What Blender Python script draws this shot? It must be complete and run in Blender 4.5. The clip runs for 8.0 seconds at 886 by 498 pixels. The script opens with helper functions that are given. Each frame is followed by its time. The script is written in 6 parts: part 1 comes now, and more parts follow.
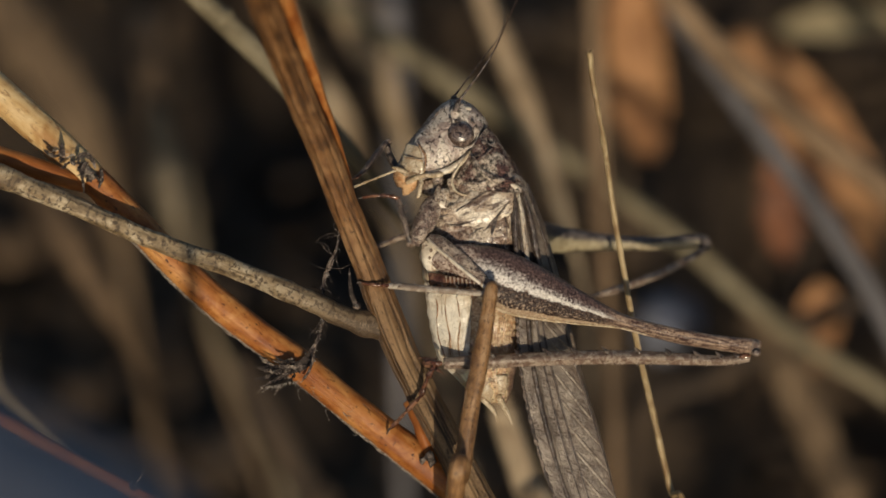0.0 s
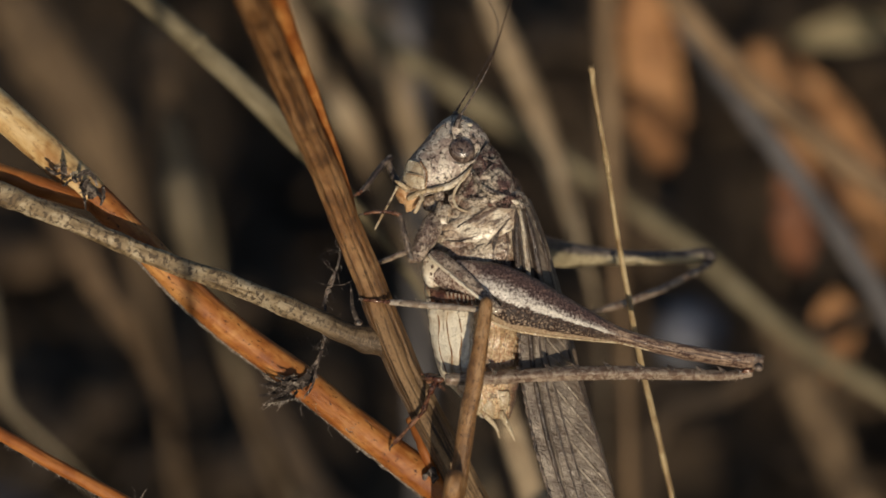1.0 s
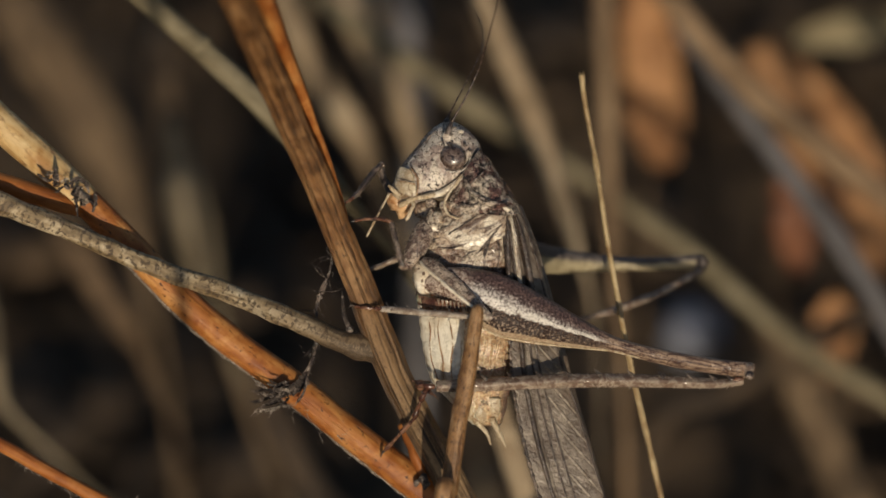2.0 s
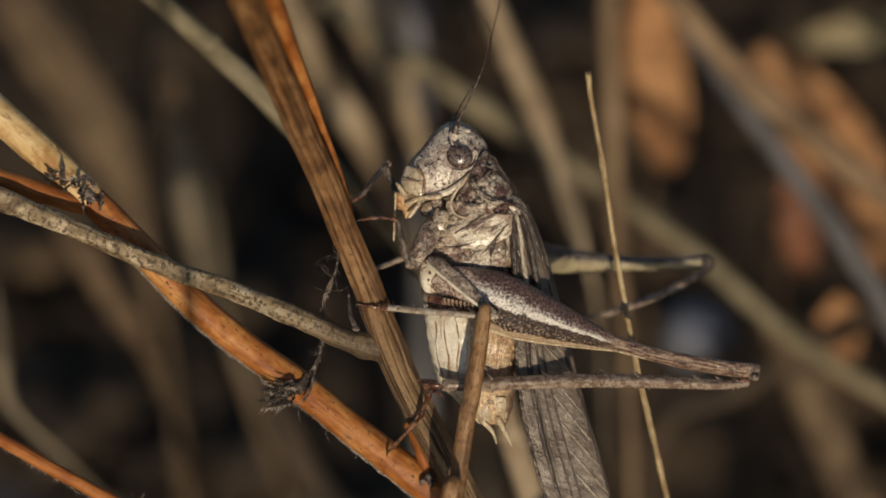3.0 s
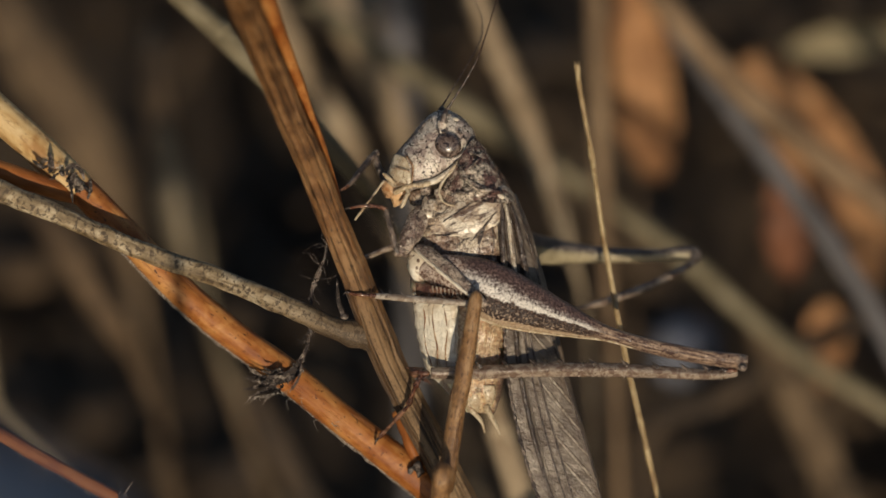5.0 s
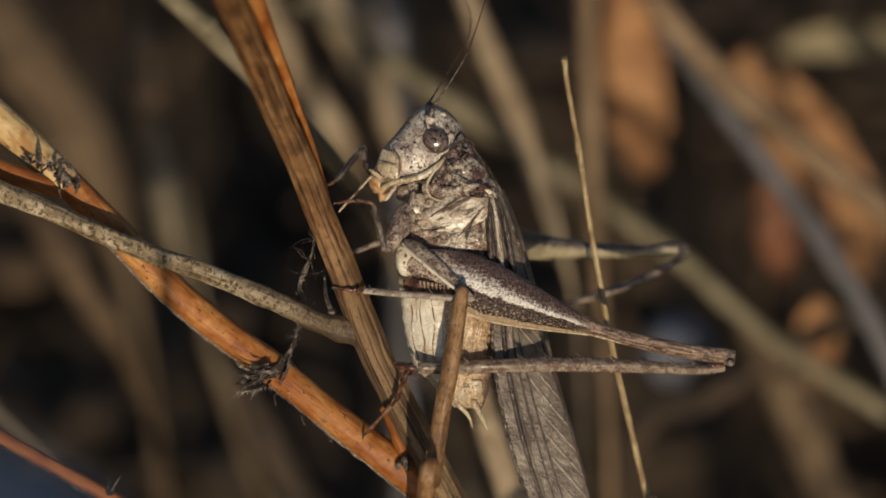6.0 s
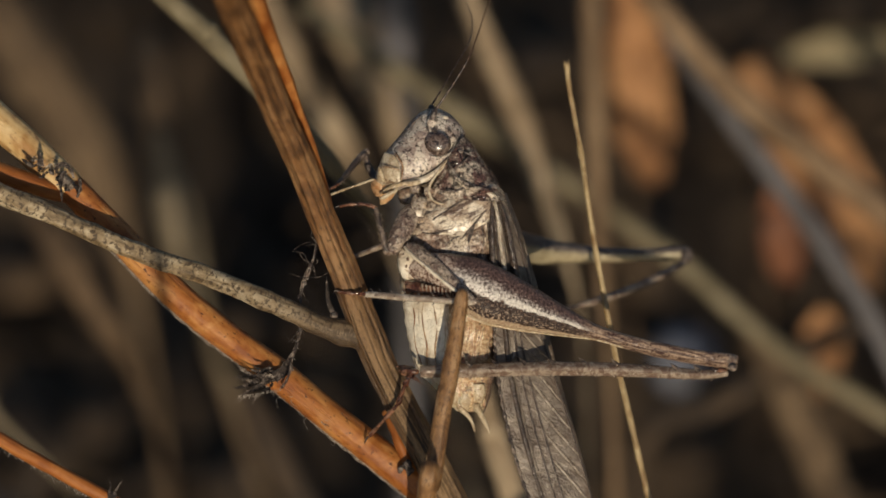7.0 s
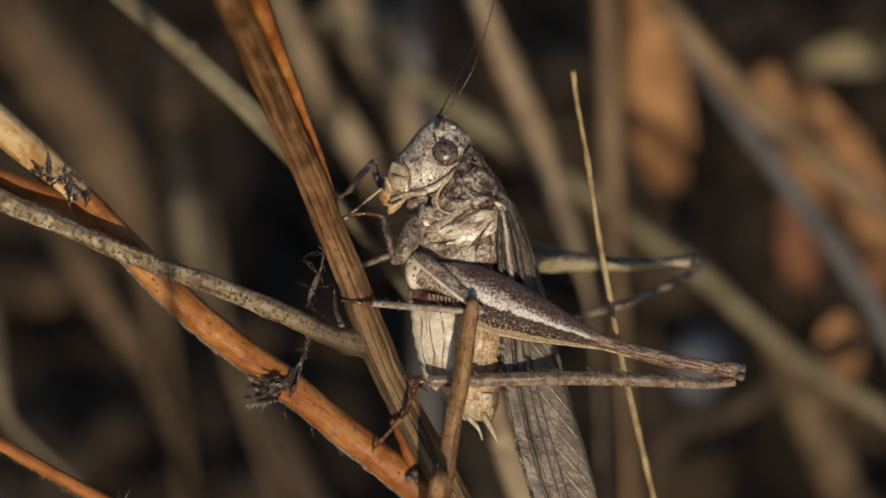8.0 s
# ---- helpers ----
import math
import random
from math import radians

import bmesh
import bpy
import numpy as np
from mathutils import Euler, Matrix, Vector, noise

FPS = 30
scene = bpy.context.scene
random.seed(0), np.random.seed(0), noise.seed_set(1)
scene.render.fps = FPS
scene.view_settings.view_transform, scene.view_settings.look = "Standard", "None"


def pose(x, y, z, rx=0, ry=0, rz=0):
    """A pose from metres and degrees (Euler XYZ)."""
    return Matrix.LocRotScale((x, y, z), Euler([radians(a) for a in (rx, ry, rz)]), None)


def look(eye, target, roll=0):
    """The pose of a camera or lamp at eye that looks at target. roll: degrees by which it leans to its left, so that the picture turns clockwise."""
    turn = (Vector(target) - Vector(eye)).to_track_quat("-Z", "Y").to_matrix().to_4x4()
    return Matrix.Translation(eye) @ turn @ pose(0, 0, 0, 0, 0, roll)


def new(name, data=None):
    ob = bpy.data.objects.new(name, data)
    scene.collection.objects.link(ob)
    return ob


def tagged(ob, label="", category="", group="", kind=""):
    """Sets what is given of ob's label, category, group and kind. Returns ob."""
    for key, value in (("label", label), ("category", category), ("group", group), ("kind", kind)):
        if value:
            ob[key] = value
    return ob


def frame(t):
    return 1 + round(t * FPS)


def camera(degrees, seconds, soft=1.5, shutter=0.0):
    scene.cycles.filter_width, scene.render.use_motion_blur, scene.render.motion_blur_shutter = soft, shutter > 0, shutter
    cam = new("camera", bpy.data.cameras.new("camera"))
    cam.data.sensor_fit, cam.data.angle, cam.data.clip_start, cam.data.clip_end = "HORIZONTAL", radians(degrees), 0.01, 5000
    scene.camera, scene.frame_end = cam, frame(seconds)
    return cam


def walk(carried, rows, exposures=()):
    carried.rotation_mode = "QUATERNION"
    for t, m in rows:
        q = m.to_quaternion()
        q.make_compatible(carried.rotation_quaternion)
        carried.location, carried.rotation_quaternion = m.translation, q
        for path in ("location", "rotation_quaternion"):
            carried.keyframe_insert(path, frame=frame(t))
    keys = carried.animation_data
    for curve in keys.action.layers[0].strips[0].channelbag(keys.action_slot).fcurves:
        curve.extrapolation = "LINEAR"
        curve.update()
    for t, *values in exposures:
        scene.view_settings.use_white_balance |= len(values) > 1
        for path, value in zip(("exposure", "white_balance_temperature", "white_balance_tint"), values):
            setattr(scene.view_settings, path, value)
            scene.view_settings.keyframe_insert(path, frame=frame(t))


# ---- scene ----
LEAN = 48  # degrees by which the view looks down
TILT = pose(0, 0, 0.14, -LEAN)  # the plane in which the plant leans, seen square on

cam = camera(11.93, 8.0, soft=1.7)
cam.data.dof.use_dof, cam.data.dof.focus_distance, cam.data.dof.aperture_fstop = True, 0.2985, 21
walk(cam, [
    (0.0, TILT @ look((-0.00352, -0.29992, -0.00126), (0.00013, 0, -0.00113), 0.21)),
    (0.5, TILT @ look((-0.00259, -0.30010, -0.00028), (-0.00083, 0, -0.00016), 0.40)),
    (1.0, TILT @ look((0.00000, -0.30000, 0.00000), (0.00000, 0, 0.00000), 0.00)),
    (1.5, TILT @ look((0.00247, -0.30038, 0.00136), (0.00077, 0, 0.00024), 0.03)),
    (1.7, TILT @ look((0.00239, -0.30038, 0.00156), (0.00066, 0, 0.00045), 0.03)),
    (2.8, TILT @ look((0.00190, -0.30061, 0.00111), (0.00078, 0, 0.00046), 0.14)),
    (3.0, TILT @ look((0.00190, -0.30061, 0.00107), (0.00016, 0, 0.00042), 0.14)),
    (3.5, TILT @ look((-0.00011, -0.30074, -0.00187), (-0.00016, 0, -0.00039), 0.19)),
    (4.0, TILT @ look((-0.00030, -0.30067, -0.00211), (0.00001, 0, -0.00028), 0.20)),
    (4.5, TILT @ look((0.00099, -0.30068, -0.00306), (0.00093, 0, -0.00033), 0.16)),
    (4.7, TILT @ look((0.00123, -0.30068, -0.00350), (0.00083, 0, -0.00027), 0.16)),
    (5.8, TILT @ look((0.00248, -0.30079, -0.00428), (0.00179, 0, -0.00058), 0.18)),
    (6.0, TILT @ look((0.00268, -0.30079, -0.00456), (0.00187, 0, -0.00073), 0.18)),
    (6.5, TILT @ look((0.00438, -0.30064, -0.00622), (0.00193, 0, -0.00084), 0.21)),
    (7.0, TILT @ look((0.00345, -0.30033, -0.00583), (0.00171, 0, -0.00048), 0.15)),
    (7.5, TILT @ look((0.00345, -0.30064, -0.00341), (0.00070, 0, 0.00049), 0.34)),
    (8.0, TILT @ look((0.00579, -0.30066, -0.00510), (0.00116, 0, 0.00018), 0.13)),
])

# ---- daylight: a low sun behind the viewer, clear sky ----
SUN_FROM = (TILT.to_3x3() @ Vector((0.105, -0.87, -0.46))).normalized()
world = bpy.data.worlds.new("sky")
scene.world = world
world.use_nodes = True
sky = world.node_tree.nodes.new("ShaderNodeTexSky")
sky.sky_type, sky.sun_disc = "NISHITA", False
sky.sun_elevation, sky.sun_rotation = math.asin(SUN_FROM.z), math.atan2(SUN_FROM.x, SUN_FROM.y)
world.node_tree.links.new(sky.outputs[0], world.node_tree.nodes["Background"].inputs[0])
world.node_tree.nodes["Background"].inputs[1].default_value = 0.060
sun = new("sun", bpy.data.lights.new("sun", "SUN"))
sun.data.energy, sun.data.angle, sun.data.color = 3.25, radians(0.6), (1.0, 0.86, 0.66)
sun.matrix_world = look(SUN_FROM, (0, 0, 0))
scene.view_settings.exposure = 0.0


# ---- materials ----
class Nodes:
    """A small node writer; coordinates are in millimetres."""

    def __init__(self, name):
        self.material = bpy.data.materials.new(name)
        self.material.use_nodes = True
        self.tree = self.material.node_tree
        self.shader = self.tree.nodes["Principled BSDF"]
        coords = self.tree.nodes.new("ShaderNodeTexCoord")
        self.uv = coords.outputs["UV"]
        self.place = self.scaled(coords.outputs["Object"], (1000, 1000, 1000))

    def plug(self, value, socket):
        if isinstance(value, bpy.types.NodeSocket):
            self.tree.links.new(value, socket)
        elif isinstance(value, tuple) and len(value) == 3 and socket.type == "RGBA":
            socket.default_value = (*value, 1)
        else:
            socket.default_value = value

    def scaled(self, vector, by):
        n = self.tree.nodes.new("ShaderNodeMapping")
        self.tree.links.new(vector, n.inputs["Vector"])
        n.inputs["Scale"].default_value = by
        return n.outputs[0]

    def noise(self, scale, detail=3, rough=0.55, bend=0.0, at=None, by=None):
        n = self.tree.nodes.new("ShaderNodeTexNoise")
        at = at or self.place
        self.plug(self.scaled(at, by) if by else at, n.inputs["Vector"])
        for key, value in (("Scale", scale), ("Detail", detail), ("Roughness", rough), ("Distortion", bend)):
            n.inputs[key].default_value = value
        return n.outputs[0]

    def cells(self, scale, at=None, by=None, out="Distance"):
        n = self.tree.nodes.new("ShaderNodeTexVoronoi")
        at = at or self.place
        self.plug(self.scaled(at, by) if by else at, n.inputs["Vector"])
        n.inputs["Scale"].default_value = scale
        return n.outputs[out]

    def maths(self, how, a, b=0.0, c=0.0):
        n = self.tree.nodes.new("ShaderNodeMath")
        n.operation = how
        for value, socket in zip((a, b, c), n.inputs):
            self.plug(value, socket)
        return n.outputs[0]

    def steps(self, fac, *stops):
        n = self.tree.nodes.new("ShaderNodeValToRGB")
        self.plug(fac, n.inputs[0])
        ramp = n.color_ramp
        while len(ramp.elements) < len(stops):
            ramp.elements.new(0.5)
        for e, (at, colour) in zip(ramp.elements, stops):
            e.position = at
            e.color = (*colour, 1) if isinstance(colour, tuple) else (colour, colour, colour, 1)
        return n.outputs[0]

    def ramp(self, fac, low, high):
        n = self.tree.nodes.new("ShaderNodeMapRange")
        n.interpolation_type = "SMOOTHSTEP"
        self.plug(fac, n.inputs[0])
        n.inputs[1].default_value, n.inputs[2].default_value = low, high
        return n.outputs[0]

    def mix(self, fac, a, b, how="MIX"):
        n = self.tree.nodes.new("ShaderNodeMix")
        n.data_type, n.blend_type = "RGBA", how
        for value, socket in ((fac, n.inputs[0]), (a, n.inputs[6]), (b, n.inputs[7])):
            self.plug(value, socket)
        return n.outputs[2]

    def split(self, vector):
        n = self.tree.nodes.new("ShaderNodeSeparateXYZ")
        self.tree.links.new(vector, n.inputs[0])
        return n.outputs

    def joined(self, x, y):
        n = self.tree.nodes.new("ShaderNodeCombineXYZ")
        self.plug(x, n.inputs[0])
        self.plug(y, n.inputs[1])
        return n.outputs[0]

    def worms(self, scale, width, bend=0.6, at=None, by=None):
        """Thin wriggling lines."""
        n = self.noise(scale, 2, 0.5, bend, at, by)
        return self.maths("SUBTRACT", 1.0, self.ramp(self.maths("ABSOLUTE", self.maths("SUBTRACT", n, 0.5)), width * 0.3, width))

    def finish(self, colour, rough=0.6, bump=None, depth=0.05, **more):
        s = self.shader
        self.plug(colour, s.inputs["Base Color"])
        self.plug(rough, s.inputs["Roughness"])
        for key, value in more.items():
            self.plug(value, s.inputs[key.replace("_", " ")])
        if bump is not None:
            n = self.tree.nodes.new("ShaderNodeBump")
            n.inputs["Strength"].default_value = 1.0
            n.inputs["Distance"].default_value = depth * 0.001
            self.plug(bump, n.inputs["Height"])
            self.tree.links.new(n.outputs[0], s.inputs["Normal"])
        return self.material


def stem_material(name, dark, mid, light, spot, ridges=9.0, spots=0.5, rough=0.44, depth=0.12, patch=0.35, sheen=0.4, rare=0.60, furrow=0.3, low_tones=None, marking=(2.0, 24), soft=0.1, seams=0):
    """Dry stalk: streaks along it, blotches, small dark spots and a ribbed skin. u runs along it in mm, v round it."""
    n = Nodes(name)
    streak = n.noise(1.0, 4, 0.6, 0.2, n.uv, (0.22, ridges, 1))
    fine = n.noise(1.0, 3, 0.6, 0.0, n.uv, (0.9, ridges * 5, 1))
    blotch = n.noise(patch, 3, 0.6, 0.8)
    colour = n.steps(n.maths("ADD", n.maths("MULTIPLY", streak, 0.5), n.maths("MULTIPLY", blotch, 0.5)), (0.40, dark), (0.5, mid), (0.61, light))
    colour = n.mix(n.maths("MULTIPLY", n.ramp(fine, 0.5, 0.75), 0.5), colour, dark)
    grain = n.noise(9.0, 4, 0.7)
    colour = n.mix(n.maths("MULTIPLY", n.ramp(grain, 0.55, 0.8), 0.2), colour, light)
    marks = n.ramp(n.noise(1.0, 4, 0.65, 0.3, n.uv, (*marking, 1)), rare, rare + soft)
    colour = n.mix(n.maths("MULTIPLY", marks, spots), colour, spot)
    groove = n.ramp(n.noise(1.0, 3, 0.6, 0.0, n.uv, (0.10, ridges * 2.4, 1)), 0.42, 0.34)
    colour = n.mix(n.maths("MULTIPLY", groove, furrow), colour, dark)
    seam = 0.0
    if seams:
        # narrow dark seams between the ribs
        u, v, _ = n.split(n.uv)
        wander = n.maths("MULTIPLY", n.noise(1.0, 2, 0.5, 0.0, n.uv, (0.12, 3.0, 1)), 7.0)
        seam = n.maths("MULTIPLY", n.ramp(n.maths("SINE", n.maths("ADD", n.maths("MULTIPLY", v, 2 * math.pi * seams), wander)), 0.72, 0.96), n.ramp(n.noise(1.0, 3, 0.6, 0.0, n.uv, (0.5, 5.0, 1)), 0.34, 0.5))
    if low_tones:
        # from start to end along u the colour turns to a second, greyer pair
        start, end, grey, pale = low_tones
        along = n.maths("ADD", n.split(n.uv)[0], n.maths("MULTIPLY", blotch, 6.0))
        low_mix = n.mix(n.ramp(n.maths("ADD", n.maths("MULTIPLY", streak, 0.6), n.maths("MULTIPLY", grain, 0.4)), 0.40, 0.60), grey, pale)
        low_mix = n.mix(n.maths("MULTIPLY", marks, 0.7), n.mix(n.maths("MULTIPLY", groove, 0.9), low_mix, spot), spot)
        colour = n.mix(n.ramp(along, start, end), colour, low_mix)
    if seams:
        colour = n.mix(n.maths("MULTIPLY", seam, 0.5), colour, spot)
        groove = n.maths("ADD", groove, n.maths("MULTIPLY", seam, 0.8))
    ribs = n.maths("ADD", n.noise(1.0, 2, 0.5, 0.0, n.uv, (0.06, ridges * 1.6, 1)), n.maths("ADD", n.maths("MULTIPLY", grain, 0.25), n.maths("MULTIPLY", groove, -0.35)))
    return n.finish(colour, n.steps(streak, (0.3, rough - 0.12), (0.7, rough + 0.12)), ribs, depth * 3, Specular_IOR_Level=sheen)


GREY_STALK = stem_material("grey_stalk", (0.070, 0.032, 0.012), (0.175, 0.080, 0.027), (0.285, 0.155, 0.064), (0.022, 0.012, 0.006), 6, 0.8, patch=0.42, rare=0.555, furrow=0.9, low_tones=(40.0, 54.0, (0.080, 0.045, 0.021), (0.262, 0.165, 0.082)), marking=(1.4, 22.0), soft=0.12, seams=11)
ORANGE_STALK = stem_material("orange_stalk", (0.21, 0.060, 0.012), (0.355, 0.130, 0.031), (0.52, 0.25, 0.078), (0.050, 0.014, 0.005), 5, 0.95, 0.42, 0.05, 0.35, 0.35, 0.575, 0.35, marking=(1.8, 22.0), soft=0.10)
# upper part of the orange stalk: the sun on it is put into paler tones
SUNLIT_STALK = stem_material("sunlit_stalk", (0.40, 0.21, 0.07), (0.60, 0.40, 0.175), (0.74, 0.56, 0.30), (0.20, 0.085, 0.03), 6, 0.8, 0.4, 0.04, 0.35, 0.6, 0.545, 0.0, marking=(1.0, 16.0), soft=0.16)
SPECKLED_STALK = stem_material("speckled_stalk", (0.13, 0.086, 0.042), (0.29, 0.212, 0.118), (0.50, 0.41, 0.275), (0.045, 0.026, 0.012), 4, 0.9, 0.46, 0.1, 0.9, 0.5, 0.50, 0.12, low_tones=(27.0, 36.0, (0.048, 0.031, 0.019), (0.205, 0.142, 0.082)), marking=(3.0, 10.0), soft=0.09)
STRAW = stem_material("straw", (0.24, 0.15, 0.065), (0.38, 0.27, 0.13), (0.52, 0.40, 0.22), (0.16, 0.07, 0.025), 5, 0.6, 0.36, 0.05, 0.8, 0.6, 0.56)
BROWN_TWIG = stem_material("brown_twig", (0.13, 0.062, 0.024), (0.28, 0.148, 0.058), (0.38, 0.235, 0.12), (0.04, 0.016, 0.007), 4, 0.85, 0.42, 0.08, 0.7, 0.5, 0.53)
RED_TWIG = stem_material("red_twig", (0.22, 0.068, 0.016), (0.31, 0.105, 0.025), (0.40, 0.16, 0.045), (0.10, 0.03, 0.01), 4, 0.4, 0.5, 0.03, 0.3, 0.25, 0.62, 0.0)
TAN_FAR = stem_material("tan_dry_stalk", (0.18, 0.124, 0.070), (0.31, 0.225, 0.138), (0.44, 0.34, 0.22), (0.07, 0.048, 0.025), 5, 0.3, 0.7, 0.1, 0.12)
GREY_FAR = stem_material("grey_dry_stalk", (0.072, 0.066, 0.066), (0.13, 0.12, 0.122), (0.205, 0.19, 0.195), (0.06, 0.05, 0.045), 5, 0.3, 0.7, 0.1, 0.12)
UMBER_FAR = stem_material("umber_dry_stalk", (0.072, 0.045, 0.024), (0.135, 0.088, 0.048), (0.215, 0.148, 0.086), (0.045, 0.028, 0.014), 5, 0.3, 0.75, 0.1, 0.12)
DUN_FAR = stem_material("dun_dry_stalk", (0.10, 0.077, 0.046), (0.17, 0.132, 0.083), (0.25, 0.20, 0.13), (0.05, 0.036, 0.02), 5, 0.3, 0.75, 0.1, 0.12)
WARM_FAR = stem_material("warm_dry_stalk", (0.115, 0.070, 0.036), (0.205, 0.130, 0.071), (0.31, 0.21, 0.122), (0.06, 0.035, 0.017), 5, 0.3, 0.75, 0.1, 0.12)
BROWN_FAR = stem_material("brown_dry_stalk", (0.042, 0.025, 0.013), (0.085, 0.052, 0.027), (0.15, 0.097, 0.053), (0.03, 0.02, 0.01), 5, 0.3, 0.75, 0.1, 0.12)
# darker copy of the brown stalk, with shade put into its colour
SHADED_FAR = stem_material("shaded_dry_stalk", (0.02, 0.013, 0.008), (0.042, 0.027, 0.016), (0.075, 0.049, 0.029), (0.015, 0.01, 0.006), 5, 0.3, 0.8, 0.1, 0.12)
OLIVE_FAR = stem_material("olive_dry_stalk", (0.115, 0.090, 0.050), (0.185, 0.150, 0.088), (0.265, 0.222, 0.142), (0.08, 0.06, 0.03), 5, 0.3, 0.7, 0.1, 0.12)


def plain_leaf(name, dark, light, rough=0.65):
    n = Nodes(name)
    vein = n.noise(1.0, 3, 0.6, 0.2, n.uv, (0.15, 24, 1))
    blotch = n.noise(0.2, 4, 0.6, 0.5)
    colour = n.mix(n.ramp(n.maths("ADD", n.maths("MULTIPLY", vein, 0.4), n.maths("MULTIPLY", blotch, 0.6)), 0.36, 0.64), dark, light)
    colour = n.mix(n.maths("MULTIPLY", n.ramp(n.noise(1.5, 3), 0.6, 0.72), 0.5), colour, dark)
    return n.finish(colour, rough, vein, 0.3)


RUST_LEAF = plain_leaf("rust_dry_leaf", (0.22, 0.098, 0.036), (0.42, 0.215, 0.088))
DARK_RUST_LEAF = plain_leaf("dark_rust_leaf", (0.10, 0.035, 0.015), (0.22, 0.085, 0.035))
OLIVE_LEAF = plain_leaf("olive_dry_leaf", (0.16, 0.12, 0.065), (0.30, 0.25, 0.14))
# the near leaf's blue is skylight, put into its colour
SKYLIT_LEAF = plain_leaf("skylit_leaf", (0.16, 0.165, 0.195), (0.29, 0.30, 0.345), 0.8)
# a pale stone whose skylight tint is painted in as blue
SKYLIT_CHIP = plain_leaf("skylit_chip", (0.16, 0.17, 0.21), (0.25, 0.265, 0.32), 0.8)


def litter_material(name, stops):
    n = Nodes(name)
    island = n.tree.nodes.new("ShaderNodeNewGeometry").outputs["Random Per Island"]
    colour = n.steps(island, *stops)
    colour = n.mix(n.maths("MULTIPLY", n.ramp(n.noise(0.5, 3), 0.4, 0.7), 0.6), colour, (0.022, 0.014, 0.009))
    return n.finish(colour, 0.85)


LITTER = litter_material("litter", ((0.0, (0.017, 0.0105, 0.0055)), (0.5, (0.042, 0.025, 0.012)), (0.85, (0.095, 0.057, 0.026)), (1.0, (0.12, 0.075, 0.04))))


def soil_material():
    n = Nodes("soil")
    lumps, fine = n.noise(0.08, 5, 0.65), n.noise(1.2, 4, 0.65)
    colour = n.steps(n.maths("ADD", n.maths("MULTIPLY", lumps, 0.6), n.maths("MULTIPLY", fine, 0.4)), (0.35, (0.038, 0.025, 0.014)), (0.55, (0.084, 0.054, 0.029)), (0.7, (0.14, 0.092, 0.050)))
    return n.finish(colour, 0.95, n.maths("ADD", lumps, n.maths("MULTIPLY", fine, 0.3)), 6.0)


SOIL = soil_material()


def withered_material():
    n = Nodes("withered_leaf")
    a, b = n.noise(2.2, 4, 0.65, 0.6), n.noise(12, 3, 0.6)
    colour = n.steps(n.maths("ADD", n.maths("MULTIPLY", a, 0.6), n.maths("MULTIPLY", b, 0.4)), (0.42, (0.012, 0.008, 0.007)), (0.52, (0.060, 0.042, 0.033)), (0.62, (0.34, 0.28, 0.235)))
    return n.finish(colour, 0.75, n.maths("ADD", a, n.maths("MULTIPLY", b, 0.5)), 0.3)


WITHERED = withered_material()


def fibre_material():
    n = Nodes("plant_fibre")
    return n.finish(n.mix(n.ramp(n.noise(1.0, 3), 0.4, 0.65), (0.26, 0.22, 0.18), (0.55, 0.48, 0.40)), 0.6)


FIBRE = fibre_material()


def frayed_bark_material():
    n = Nodes("frayed_bark")
    a, b = n.noise(5.0, 4, 0.7, 0.5), n.noise(16.0, 3, 0.6)
    colour = n.steps(n.maths("ADD", n.maths("MULTIPLY", a, 0.6), n.maths("MULTIPLY", b, 0.4)), (0.38, (0.06, 0.040, 0.028)), (0.5, (0.20, 0.155, 0.12)), (0.62, (0.48, 0.42, 0.35)))
    return n.finish(colour, 0.85, a, 0.25)


FRAYED_BARK = frayed_bark_material()


